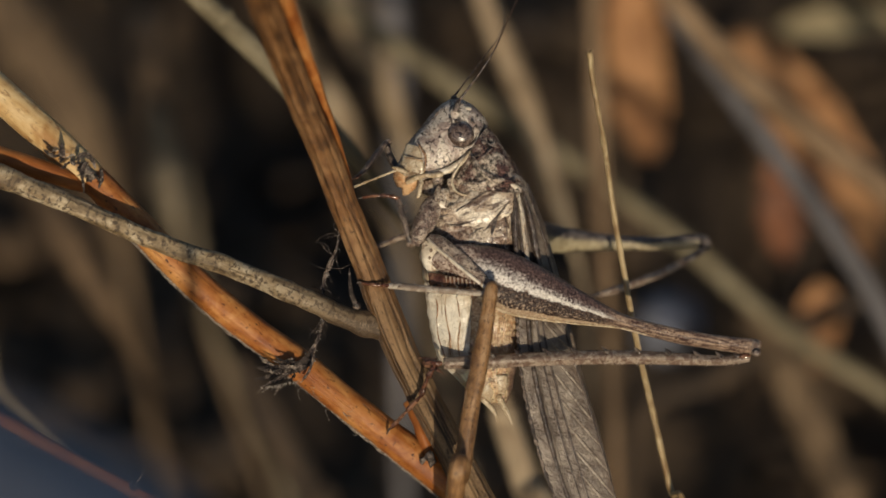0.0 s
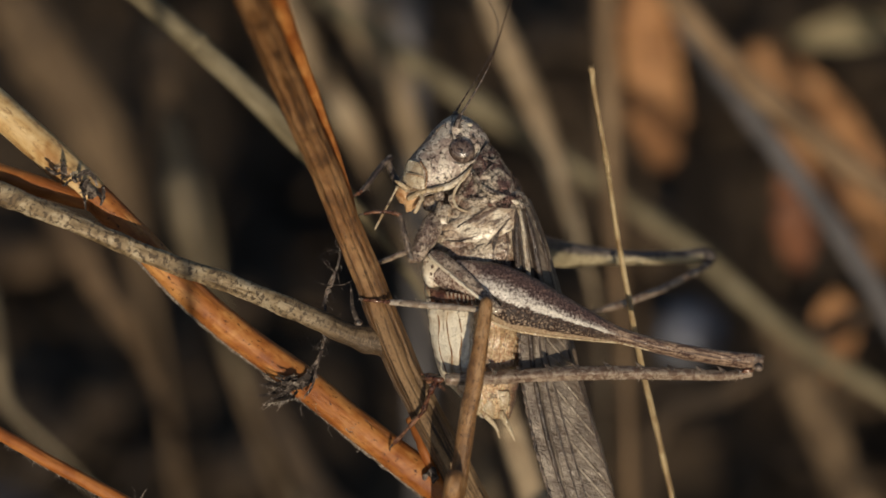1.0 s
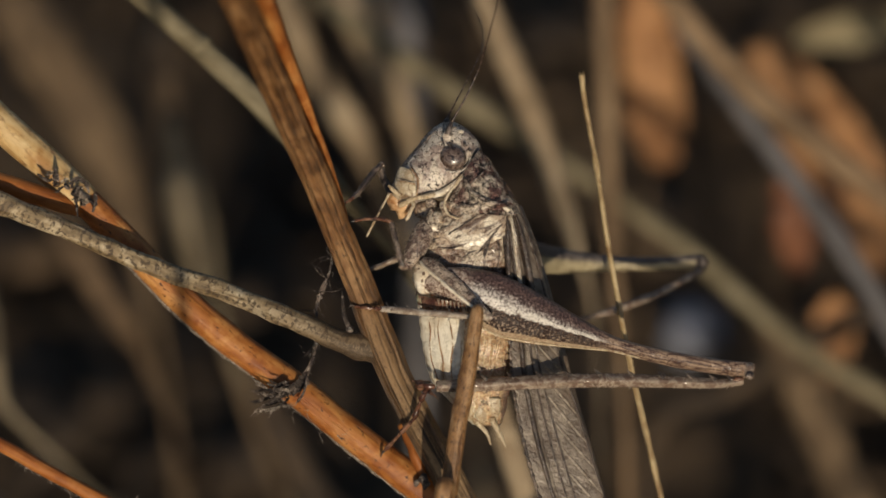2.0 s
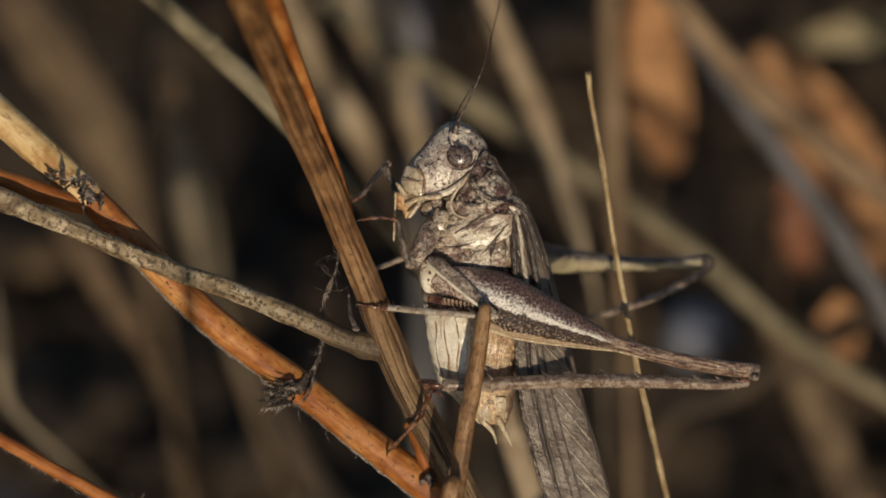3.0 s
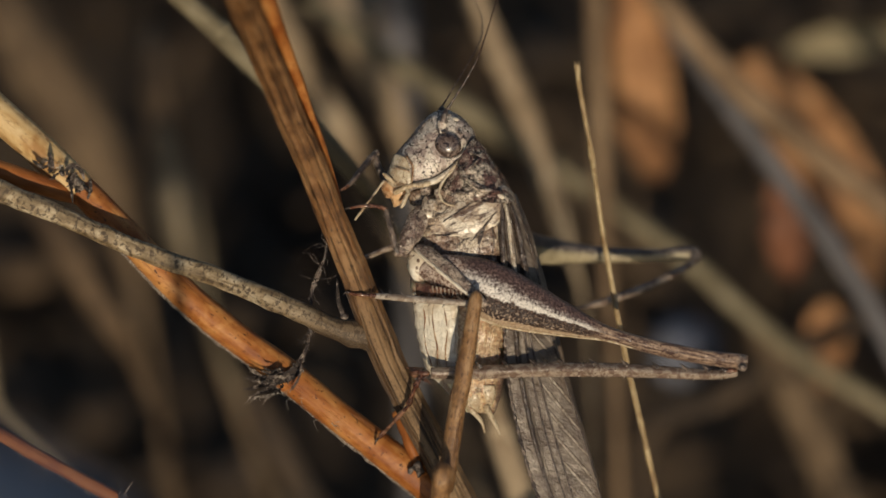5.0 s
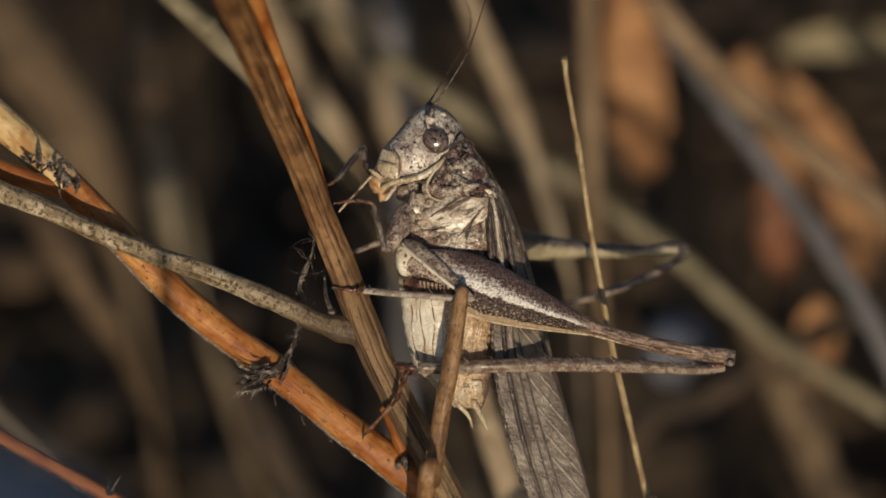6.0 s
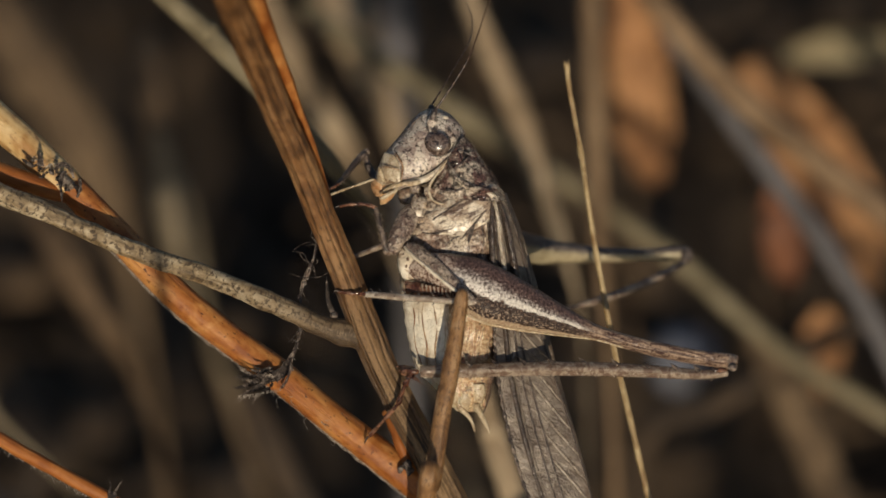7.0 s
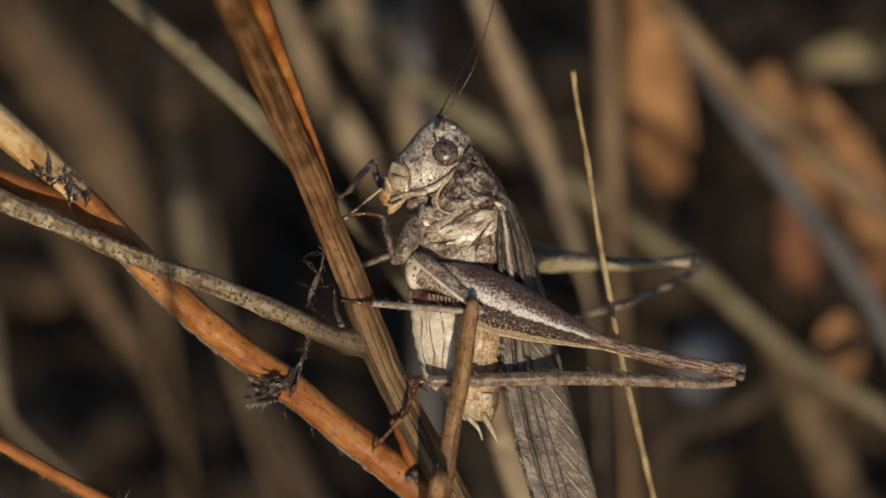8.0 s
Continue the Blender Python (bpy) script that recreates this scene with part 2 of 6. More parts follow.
# -- the cricket's skin --
def cuticle(name, dark, mid, pale, cover=0.5, scale=2.6, speckle=0.6, rough=0.36, depth=0.1, line=0.5, streak=0.0, grainway=(0.55, 26, 1), dust=0.35):
    """Mottled insect skin: clouds, ragged dark blots and lines, fine speckles, pitted gloss; streak draws it out along u."""
    n = Nodes(name)
    cloud = n.noise(scale * 0.4, 4, 0.65, 0.6)
    grain = n.noise(scale * 3.4, 3, 0.6, 0.3)
    colour = n.mix(n.ramp(cloud, 0.42, 0.58), mid, pale)
    blots = n.noise(scale * 1.0, 4, 0.62, 1.4)
    folds = n.noise(scale * 0.8, 3, 0.55, 1.6)
    if streak:
        drawn = n.noise(1.0, 4, 0.6, 0.5, n.uv, grainway)
        blots = n.maths("ADD", n.maths("MULTIPLY", blots, 1 - streak), n.maths("MULTIPLY", drawn, streak))
        folds = n.maths("ADD", n.maths("MULTIPLY", folds, 1 - streak * 0.8), n.maths("MULTIPLY", drawn, streak * 0.8))
    edge = 0.66 - 0.22 * cover
    marks = n.ramp(blots, edge - 0.025, edge + 0.045)
    colour = n.mix(n.maths("MULTIPLY", marks, 0.85), colour, dark)
    lines = n.worms(scale * 1.15, 0.045, 1.5)
    colour = n.mix(n.maths("MULTIPLY", lines, line * 0.8), colour, dark)
    dots = n.maths("MULTIPLY", n.ramp(n.noise(scale * 1.7, 3, 0.65, 0.5), 0.56, 0.62), speckle)
    colour = n.mix(dots, colour, tuple(c * 0.5 for c in dark))
    colour = n.mix(n.maths("MULTIPLY", n.ramp(grain, 0.55, 0.7), dust), colour, pale)
    relief = n.maths("ADD", n.maths("MULTIPLY", folds, 1.6), n.maths("ADD", n.maths("MULTIPLY", lines, -0.25), n.maths("MULTIPLY", grain, 0.10)))
    return n.finish(colour, n.steps(grain, (0.4, rough - 0.06), (0.7, rough + 0.10)), relief, depth * 2.2, Specular_IOR_Level=0.8)


HEAD_SKIN = cuticle("head_skin", (0.040, 0.022, 0.020), (0.37, 0.285, 0.24), (0.70, 0.615, 0.51), 0.26, 2.6, 0.95, 0.20, 0.04, 0.15, 0.0, (0.55, 26, 1), 0.2)
COLLAR_SKIN = cuticle("pronotum_skin", (0.008, 0.004, 0.003), (0.15, 0.076, 0.060), (0.60, 0.50, 0.39), 0.60, 2.0, 0.7, 0.12, 0.15, 0.9, 0.55, (1.6, 9, 1), 0.22)
THORAX_SKIN = cuticle("thorax_skin", (0.055, 0.026, 0.019), (0.27, 0.18, 0.125), (0.62, 0.52, 0.39), 0.50, 2.2, 0.25, 0.26, 0.04, 1.0, 0.5, (1.6, 9, 1), 0.12)
PLATE_SKIN = cuticle("plate_skin", (0.070, 0.036, 0.025), (0.44, 0.335, 0.235), (0.72, 0.63, 0.49), 0.62, 1.6, 0.2, 0.30, 0.035, 0.6, 0.9, (0.45, 17, 1), 0.1)
CREAM_SKIN = cuticle("cream_skin", (0.26, 0.17, 0.10), (0.64, 0.545, 0.41), (0.80, 0.73, 0.60), 0.26, 1.2, 0.06, 0.32, 0.04, 0.12, 0.0, (0.55, 26, 1), 0.15)
BELLY_SKIN = cuticle("belly_skin", (0.42, 0.31, 0.20), (0.60, 0.505, 0.375), (0.79, 0.72, 0.585), 0.42, 1.0, 0.0, 0.30, 0.05, 0.0, 0.9, (0.25, 14, 1), 0.1)
LEG_SKIN = cuticle("leg_skin", (0.035, 0.019, 0.016), (0.20, 0.135, 0.105), (0.50, 0.40, 0.31), 0.50, 3.0, 0.5, 0.24, 0.05, 1.0)
DARK_LEG_SKIN = cuticle("dark_leg_skin", (0.010, 0.007, 0.006), (0.05, 0.032, 0.026), (0.24, 0.18, 0.14), 0.66, 2.5, 0.4, 0.34, 0.05, 0.4)
RED_SKIN = cuticle("red_brown_skin", (0.020, 0.006, 0.004), (0.085, 0.028, 0.014), (0.24, 0.12, 0.07), 0.5, 2.2, 0.3, 0.13, 0.03, 0.3)
TIBIA_SKIN = cuticle("tibia_skin", (0.045, 0.022, 0.016), (0.175, 0.115, 0.083), (0.35, 0.275, 0.21), 0.34, 4.6, 0.3, 0.15, 0.025, 0.2, 0.7, (0.5, 11, 1), 0.3)
VEIN_SKIN = cuticle("wing_vein_skin", (0.016, 0.010, 0.008), (0.040, 0.026, 0.019), (0.085, 0.060, 0.045), 0.4, 3.0, 0.2, 0.3, 0.03, 0.2)
FOLD_SKIN = cuticle("wing_fold_skin", (0.085, 0.060, 0.042), (0.20, 0.155, 0.115), (0.33, 0.275, 0.215), 0.4, 2.4, 0.2, 0.28, 0.04, 0.3)
# smooth shin; its pale tones also put the highlight into the colour
GLOSSY_SHIN = cuticle("glossy_shin_skin", (0.045, 0.026, 0.020), (0.27, 0.205, 0.155), (0.48, 0.41, 0.33), 0.30, 3.2, 0.3, 0.10, 0.02, 0.2, 0.6, (0.5, 9, 1), 0.3)
PALP_SKIN = cuticle("palp_skin", (0.22, 0.13, 0.07), (0.42, 0.31, 0.18), (0.60, 0.49, 0.33), 0.35, 2.2, 0.1, 0.28, 0.04, 0.2)
FACE_SKIN = cuticle("face_skin", (0.16, 0.10, 0.06), (0.43, 0.33, 0.215), (0.62, 0.53, 0.38), 0.22, 1.6, 0.1, 0.24, 0.04, 0.35)
# orange-brown mouthparts; light shining through them is put in as brighter orange
LIT_MOUTH_SKIN = cuticle("lit_mouth_skin", (0.20, 0.06, 0.02), (0.50, 0.235, 0.095), (0.66, 0.42, 0.22), 0.25, 1.8, 0.1, 0.25, 0.03, 0.15)
JAW_SKIN = cuticle("jaw_skin", (0.08, 0.03, 0.014), (0.28, 0.14, 0.065), (0.46, 0.30, 0.17), 0.4, 2.2, 0.15, 0.28, 0.06, 0.25)


def femur_material():
    """Bands by v: dusky top, chalky streak, herringbone of dark chevrons, pale keel."""
    n = Nodes("hind_femur_skin")
    u, v, _ = n.split(n.uv)
    wob = n.maths("MULTIPLY", n.maths("SUBTRACT", n.noise(1.6, 3), 0.5), 0.04)
    grain = n.noise(7.0, 3, 0.7, 0.4)
    scatter = n.maths("MULTIPLY", n.maths("SUBTRACT", grain, 0.5), 0.24)
    side = n.maths("ADD", v, wob)
    upper = n.maths("ADD", n.maths("SUBTRACT", side, n.maths("MULTIPLY", n.ramp(u, 4.0, 10.0), 0.04)), scatter)
    top = n.mix(n.ramp(grain, 0.46, 0.62), (0.045, 0.024, 0.020), (0.17, 0.105, 0.085))
    chalk = n.mix(n.ramp(grain, 0.36, 0.50), (0.17, 0.12, 0.10), (0.64, 0.59, 0.53))
    slant = n.maths("ADD", n.maths("MULTIPLY", u, 8.5), n.maths("MULTIPLY", v, 46.0))
    stroke = n.noise(1.0, 2, 0.5, 0.6, n.joined(n.maths("MULTIPLY", slant, 0.7), n.maths("MULTIPLY", v, 60.0)))
    stripe = n.ramp(n.maths("ADD", n.maths("MULTIPLY", stroke, 0.8), n.maths("MULTIPLY", grain, 0.2)), 0.535, 0.575)
    herring = n.mix(stripe, (0.022, 0.010, 0.007), n.mix(n.ramp(side, 0.27, 0.38), (0.13, 0.085, 0.065), (0.34, 0.25, 0.18)))
    keel = n.mix(n.ramp(grain, 0.4, 0.65), (0.30, 0.20, 0.125), (0.50, 0.39, 0.26))
    colour = n.mix(n.ramp(upper, 0.15, 0.25), top, chalk)
    colour = n.mix(n.ramp(n.maths("ADD", side, n.maths("MULTIPLY", n.maths("SUBTRACT", stroke, 0.5), 0.05)), 0.268, 0.278), colour, herring)
    crest = n.maths("MULTIPLY", n.maths("MULTIPLY", n.ramp(side, 0.236, 0.25), n.ramp(side, 0.276, 0.268)), n.ramp(u, 6.0, 9.0))
    colour = n.mix(n.maths("MULTIPLY", crest, n.ramp(grain, 0.3, 0.5)), colour, (0.62, 0.57, 0.50))
    colour = n.mix(n.ramp(side, 0.390, 0.402), colour, keel)
    colour = n.mix(n.ramp(side, 0.55, 0.6), colour, top)
    streak = n.noise(1.0, 3, 0.6, 0.3, n.uv, (0.8, 22, 1))
    tip = n.mix(n.ramp(n.maths("ADD", n.maths("MULTIPLY", grain, 0.4), n.maths("MULTIPLY", streak, 0.6)), 0.42, 0.6), (0.055, 0.026, 0.02), (0.34, 0.235, 0.16))
    colour = n.mix(n.ramp(u, 12.5, 14.5), colour, tip)
    root = n.mix(n.ramp(n.noise(3.6, 4, 0.7, 1.6), 0.47, 0.54), (0.095, 0.042, 0.028), (0.52, 0.42, 0.34))
    colour = n.mix(n.ramp(n.maths("ADD", u, n.maths("MULTIPLY", wob, 20.0)), 4.0, 2.6), colour, root)
    bump = n.maths("ADD", n.maths("ADD", n.maths("MULTIPLY", grain, 0.25), n.noise(3.2, 2, 0.5, 0.5)), n.maths("MULTIPLY", stripe, n.maths("MULTIPLY", n.ramp(side, 0.27, 0.31), 0.35)))
    gloss = n.maths("SUBTRACT", 0.7, n.maths("MULTIPLY", n.maths("MULTIPLY", n.ramp(side, 0.26, 0.28), n.ramp(side, 0.41, 0.40)), 0.5))
    return n.finish(colour, n.steps(grain, (0.35, 0.26), (0.65, 0.42)), bump, 0.12, Specular_IOR_Level=gloss)


FEMUR_SKIN = femur_material()


def pale_femur_material():
    """Dusky mottled upper half, pale cream lower half."""
    n = Nodes("far_femur_skin")
    _, v, _ = n.split(n.uv)
    grain = n.noise(4.0, 4, 0.7, 0.5)
    side = n.maths("ADD", v, n.maths("MULTIPLY", n.maths("SUBTRACT", grain, 0.5), 0.12))
    dusk = n.mix(n.ramp(grain, 0.42, 0.6), (0.03, 0.022, 0.022), (0.20, 0.165, 0.145))
    cream = n.mix(n.ramp(grain, 0.35, 0.6), (0.21, 0.165, 0.095), (0.40, 0.335, 0.21))
    return n.finish(n.mix(n.ramp(side, 0.20, 0.26), dusk, cream), 0.34, grain, 0.08)


PALE_FEMUR_SKIN = pale_femur_material()


def abdomen_material():
    """Cream below (v near 0), tawny with dark pits on the flank, dusky above."""
    n = Nodes("abdomen_skin")
    u, v, _ = n.split(n.uv)
    wob = n.maths("MULTIPLY", n.maths("SUBTRACT", n.noise(0.8, 3), 0.5), 0.10)
    side = n.maths("ADD", v, wob)
    grain, fold = n.noise(5.0, 3, 0.65), n.noise(1.0, 3, 0.6, 0.5, n.uv, (0.25, 34, 1))
    cream = n.mix(n.ramp(fold, 0.42, 0.52), (0.42, 0.31, 0.20), (0.74, 0.66, 0.50))
    flank = n.mix(n.ramp(grain, 0.4, 0.62), (0.36, 0.22, 0.12), (0.62, 0.47, 0.30))
    flank = n.mix(n.maths("MULTIPLY", n.ramp(n.noise(2.0, 4, 0.65, 0.9), 0.55, 0.62), 0.85), flank, (0.10, 0.055, 0.03))
    dusk = n.mix(n.ramp(grain, 0.4, 0.62), (0.10, 0.055, 0.04), (0.24, 0.16, 0.12))
    colour = n.mix(n.ramp(side, 0.17, 0.22), cream, flank)
    colour = n.mix(n.ramp(side, 0.38, 0.45), colour, dusk)
    colour = n.mix(n.ramp(side, 0.9, 0.97), colour, cream)
    upper = n.mix(n.worms(2.2, 0.08, 1.2), n.mix(n.ramp(grain, 0.4, 0.6), (0.12, 0.05, 0.03), (0.30, 0.17, 0.11)), (0.42, 0.33, 0.25))
    colour = n.mix(n.maths("MULTIPLY", n.ramp(n.maths("ADD", u, n.maths("MULTIPLY", wob, 8.0)), 2.6, 1.8), n.ramp(v, 0.05, 0.1)), colour, upper)
    return n.finish(colour, 0.32, n.maths("ADD", fold, n.maths("MULTIPLY", grain, 0.15)), 0.25, Specular_IOR_Level=0.6, Subsurface_Weight=0.35, Subsurface_Radius=(1.0, 0.5, 0.3), Subsurface_Scale=0.0007)


ABDOMEN_SKIN = abdomen_material()


def wing_material():
    """Leathery wing: long veins, a lattice of pale cells, dark flecks."""
    n = Nodes("wing_skin")
    _, v, _ = n.split(n.uv)
    grain = n.noise(5.0, 3, 0.65)
    cross = n.ramp(n.noise(1.0, 3, 0.6, 0.8, n.joined(n.maths("ADD", n.maths("MULTIPLY", n.split(n.uv)[0], 1.8), n.maths("MULTIPLY", v, -9.0)), n.maths("MULTIPLY", v, 15.0))), 0.36, 0.62)
    cloud = n.noise(0.55, 4, 0.6, 0.6)
    base = n.steps(cloud, (0.38, (0.085, 0.060, 0.043)), (0.5, (0.145, 0.110, 0.082)), (0.64, (0.25, 0.205, 0.16)))
    base = n.mix(n.maths("MULTIPLY", n.ramp(v, 0.30, 0.47), 0.45), base, (0.15, 0.098, 0.062))
    bars = n.noise(1.0, 3, 0.55, 0.3, n.joined(n.maths("ADD", n.maths("MULTIPLY", n.split(n.uv)[0], 0.25), n.maths("MULTIPLY", v, -4.0)), n.maths("MULTIPLY", v, 9.0)))
    colour = n.mix(n.maths("MULTIPLY", n.ramp(bars, 0.47, 0.38), 0.35), base, (0.062, 0.043, 0.032))
    colour = n.mix(n.maths("MULTIPLY", n.ramp(grain, 0.54, 0.66), 0.3), colour, (0.085, 0.060, 0.045))
    colour = n.mix(n.maths("MULTIPLY", n.ramp(cross, 0.75, 0.3), 0.14), colour, (0.38, 0.34, 0.29))
    bump = n.maths("ADD", n.maths("MULTIPLY", cross, 0.3), n.maths("ADD", grain, n.noise(1.6, 2, 0.5, 0.6)))
    return n.finish(colour, 0.30, n.maths("ADD", bump, n.maths("MULTIPLY", bars, 0.5)), 0.11, Specular_IOR_Level=0.65)


WING_SKIN = wing_material()


def eye_material():
    n = Nodes("compound_eye")
    swirl = n.noise(2.2, 3, 0.6, 2.0)
    colour = n.steps(swirl, (0.38, (0.024, 0.015, 0.012)), (0.52, (0.085, 0.056, 0.044)), (0.66, (0.19, 0.145, 0.118)))
    return n.finish(colour, 0.22, n.cells(14.0), 0.008, Coat_Weight=1.0, Coat_Roughness=0.06, Specular_IOR_Level=0.5)


EYE_SKIN = eye_material()


def feeler_material():
    n = Nodes("antenna_skin")
    u, _, _ = n.split(n.uv)
    ring = n.ramp(n.maths("SINE", n.maths("MULTIPLY", u, 9.0)), 0.3, 0.8)
    return n.finish(n.mix(n.maths("MULTIPLY", ring, n.noise(0.6, 2)), (0.025, 0.014, 0.012), (0.20, 0.13, 0.09)), 0.4)


FEELER_SKIN = feeler_material()


# ---- geometry helpers; all lengths in millimetres ----
MM = 0.001
DOWN = (0, math.sin(radians(LEAN)), -math.cos(radians(LEAN)))  # straight down, in the leaning plane's own axes


class Shape:
    """Vertices, faces and their texture places; several forms may be gathered in one."""

    def __init__(self):
        self.verts, self.faces, self.uvs = [], [], []

    def rings(self, rings, along, closed=True):
        """Skin a row of equal rings, close both ends."""
        first, k = len(self.verts), len(rings[0])
        for ring in rings:
            self.verts.extend(tuple(p) for p in ring)
        for i in range(len(rings) - 1):
            for j in range(k):
                a, b = first + i * k + j, first + i * k + (j + 1) % k
                self.faces.append((a, b, b + k, a + k))
                v0, v1 = j / k, (j + 1) / k
                self.uvs.append(((along[i], v0), (along[i], v1), (along[i + 1], v1), (along[i + 1], v0)))
        if closed:
            for i, turn in ((0, -1), (len(rings) - 1, 1)):
                ids = [first + i * k + j for j in range(k)][::turn]
                self.faces.append(tuple(ids))
                self.uvs.append(tuple((along[i], (q - first - i * k) / k) for q in ids))
        return self

    def mesh(self, name, origin=(0, 0, 0), smooth=True):
        data = bpy.data.meshes.new(name)
        pts = (np.array(self.verts) - np.array(origin)) * MM
        data.from_pydata(pts.tolist(), [], self.faces)
        layer = data.uv_layers.new(name="UVMap")
        layer.data.foreach_set("uv", np.array([c for f in self.uvs for c in f], dtype=np.float32).ravel())
        data.polygons.foreach_set("use_smooth", [smooth] * len(data.polygons))
        data.update()
        return data


def spline(rows, steps):
    """A smooth curve through rows of numbers (Catmull-Rom)."""
    p = np.array(rows, dtype=float)
    p = np.vstack([2 * p[0] - p[1], p, 2 * p[-1] - p[-2]])
    out = []
    for i in range(1, len(p) - 2):
        for s in range(steps):
            t = s / steps
            a, b, c, d = p[i - 1], p[i], p[i + 1], p[i + 2]
            out.append(0.5 * (2 * b + (c - a) * t + (2 * a - 5 * b + 4 * c - d) * t * t + (3 * b - a - 3 * c + d) * t ** 3))
    out.append(p[-2])
    return np.array(out)


def lengths(pts):
    return np.concatenate([[0], np.cumsum(np.linalg.norm(np.diff(pts, axis=0), axis=1))])


def tube(rows, sides=10, steps=6, lumps=0.0, size=1.0, ribs=0, rib=0.0, flat=1.0, shape=None, seed=0.0):
    """A round rod through rows (x, y, z, radius), uneven by lumps, with ribs along it."""
    c = spline(rows, steps)
    pts, radii = c[:, :3], np.maximum(c[:, 3], 0.004)
    way = np.gradient(pts, axis=0)
    way /= np.linalg.norm(way, axis=1)[:, None] + 1e-9
    side = np.cross(way[0], (0, 1, 0.01))
    side /= np.linalg.norm(side)
    rings = []
    for i, (p, w, r) in enumerate(zip(pts, way, radii)):
        side = side - w * side.dot(w)
        side /= np.linalg.norm(side)
        up = np.cross(w, side)
        ring = []
        for j in range(sides):
            a = 2 * math.pi * j / sides
            f = 1.0
            q = p + r * (math.cos(a) * side + math.sin(a) * up)
            if lumps:
                f += lumps * noise.noise(Vector(q / size) + Vector((seed, 0, 0)))
            if ribs:
                f += rib * math.cos(a * ribs + seed)
            ring.append(p + r * f * (math.cos(a) * side + flat * math.sin(a) * up))
        rings.append(ring)
    return (shape or Shape()).rings(rings, lengths(pts))


def loft(rows, sides=24, steps=4, lumps=0.0, size=1.0, power=2.0, shape=None, wrinkle=0.0, pitch=1.4):
    """A body through sections: (one edge, other edge, half depth). v runs from the first edge over the near side to the other."""
    c = spline([(*a, *b, h) for a, b, h in rows], steps)
    mid = (c[:, :3] + c[:, 3:6]) / 2
    along = lengths(mid)
    rings = []
    for i, row in enumerate(c):
        half, deep = (row[3:6] - row[:3]) / 2, max(row[6], 0.02)
        swell = 1.0 + wrinkle * (abs(math.sin(math.pi * along[i] / pitch)) - 0.6)
        ring = []
        for j in range(sides):
            a = 2 * math.pi * j / sides
            ca, sa = math.cos(a), math.sin(a)
            e = 2.0 / power
            ca, sa = math.copysign(abs(ca) ** e, ca), math.copysign(abs(sa) ** e, sa)
            q = mid[i] - half * ca * swell + np.array((0, -deep * sa * swell, 0))
            if lumps:
                f = lumps * noise.noise(Vector(q / size))
                q = q + (q - mid[i]) * f
            ring.append(q)
        rings.append(ring)
    return (shape or Shape()).rings(rings, along)


def ball(centre, radii, sides=16, shape=None, lumps=0.0, turn=0.0):
    """An egg-shaped form; turn leans it in the plane x-z, in degrees."""
    ct, st = math.cos(radians(turn)), math.sin(radians(turn))
    rings, along = [], []
    for i in range(1, sides // 2):
        p = math.pi * i / (sides // 2)
        ring = []
        for j in range(sides):
            a = 2 * math.pi * j / sides
            x, y, z = radii[0] * math.sin(p) * math.cos(a), -radii[1] * math.cos(p), radii[2] * math.sin(p) * math.sin(a)
            q = Vector((x * ct - z * st, y, x * st + z * ct))
            if lumps:
                q *= 1 + lumps * noise.noise(q * 2 + Vector(centre))
            ring.append(np.array(centre) + np.array(q))
        rings.append(ring)
        along.append(radii[1] * p)
    return (shape or Shape()).rings(rings, along)


def ribbon(rows, thick=0.12, steps=6, curl=0.0, across=8, shape=None, ragged=0.0, seed=0.0, face=(0, 1, 0)):
    """A thin blade with depth through rows (x, y, z, half width), curled across, with uneven edges."""
    c = spline(rows, steps)
    pts = c[:, :3]
    way = np.gradient(pts, axis=0)
    rings = []
    for i, (p, w, h) in enumerate(zip(pts, way, c[:, 3])):
        w = w / (np.linalg.norm(w) + 1e-9)
        side = np.cross(w, face)
        side /= np.linalg.norm(side) + 1e-9
        up = np.cross(side, w)
        h = max(h, 0.02) * (1 + ragged * noise.noise(Vector((i * 0.9, seed, 0))))
        top, low = [], []
        for j in range(across + 1):
            s = 2 * j / across - 1
            bend = curl * h * (1 - s * s)
            wave = ragged * 0.5 * h * noise.noise(Vector((i * 0.35, s * 1.5, seed + 7)))
            q = p + side * h * s + up * (bend + wave)
            t = thick * (1 - 0.7 * abs(s)) / 2
            top.append(q - up * t)
            low.append(q + up * t)
        rings.append(top + low[::-1])
    return (shape or Shape()).rings(rings, lengths(pts))


BASES = {}


def thing(name, base, label, category, group="", kind="", m=None):
    """An Empty at the thing's base, given in the leaning plane's axes."""
    ob = new(name)
    ob.empty_display_size = 0.004
    ob.matrix_basis = (TILT if m is None else m) @ Matrix.Translation(Vector(base) * MM)
    BASES[ob.name] = np.array(base, dtype=float)
    return tagged(ob, label, category, group, kind)


def part(name, shape, material, parent, label="", pivot=None, kind="", smooth=True):
    """Link a shape as one mesh under a thing or a part; pivot: the point about which it turns."""
    base = BASES[parent.name]
    origin = base if pivot is None else np.array(pivot, dtype=float)
    data = shape.mesh(name, origin, smooth)
    data.materials.append(material)
    ob = new(name, data)
    ob.parent = parent
    ob.location = Vector((origin - base) * MM)
    BASES[ob.name] = origin
    return tagged(ob, label, kind=kind)


def height(p):
    """How far a point of the leaning plane lies above the ground, in mm."""
    return (TILT @ (Vector(p[:3]) * MM)).z / MM


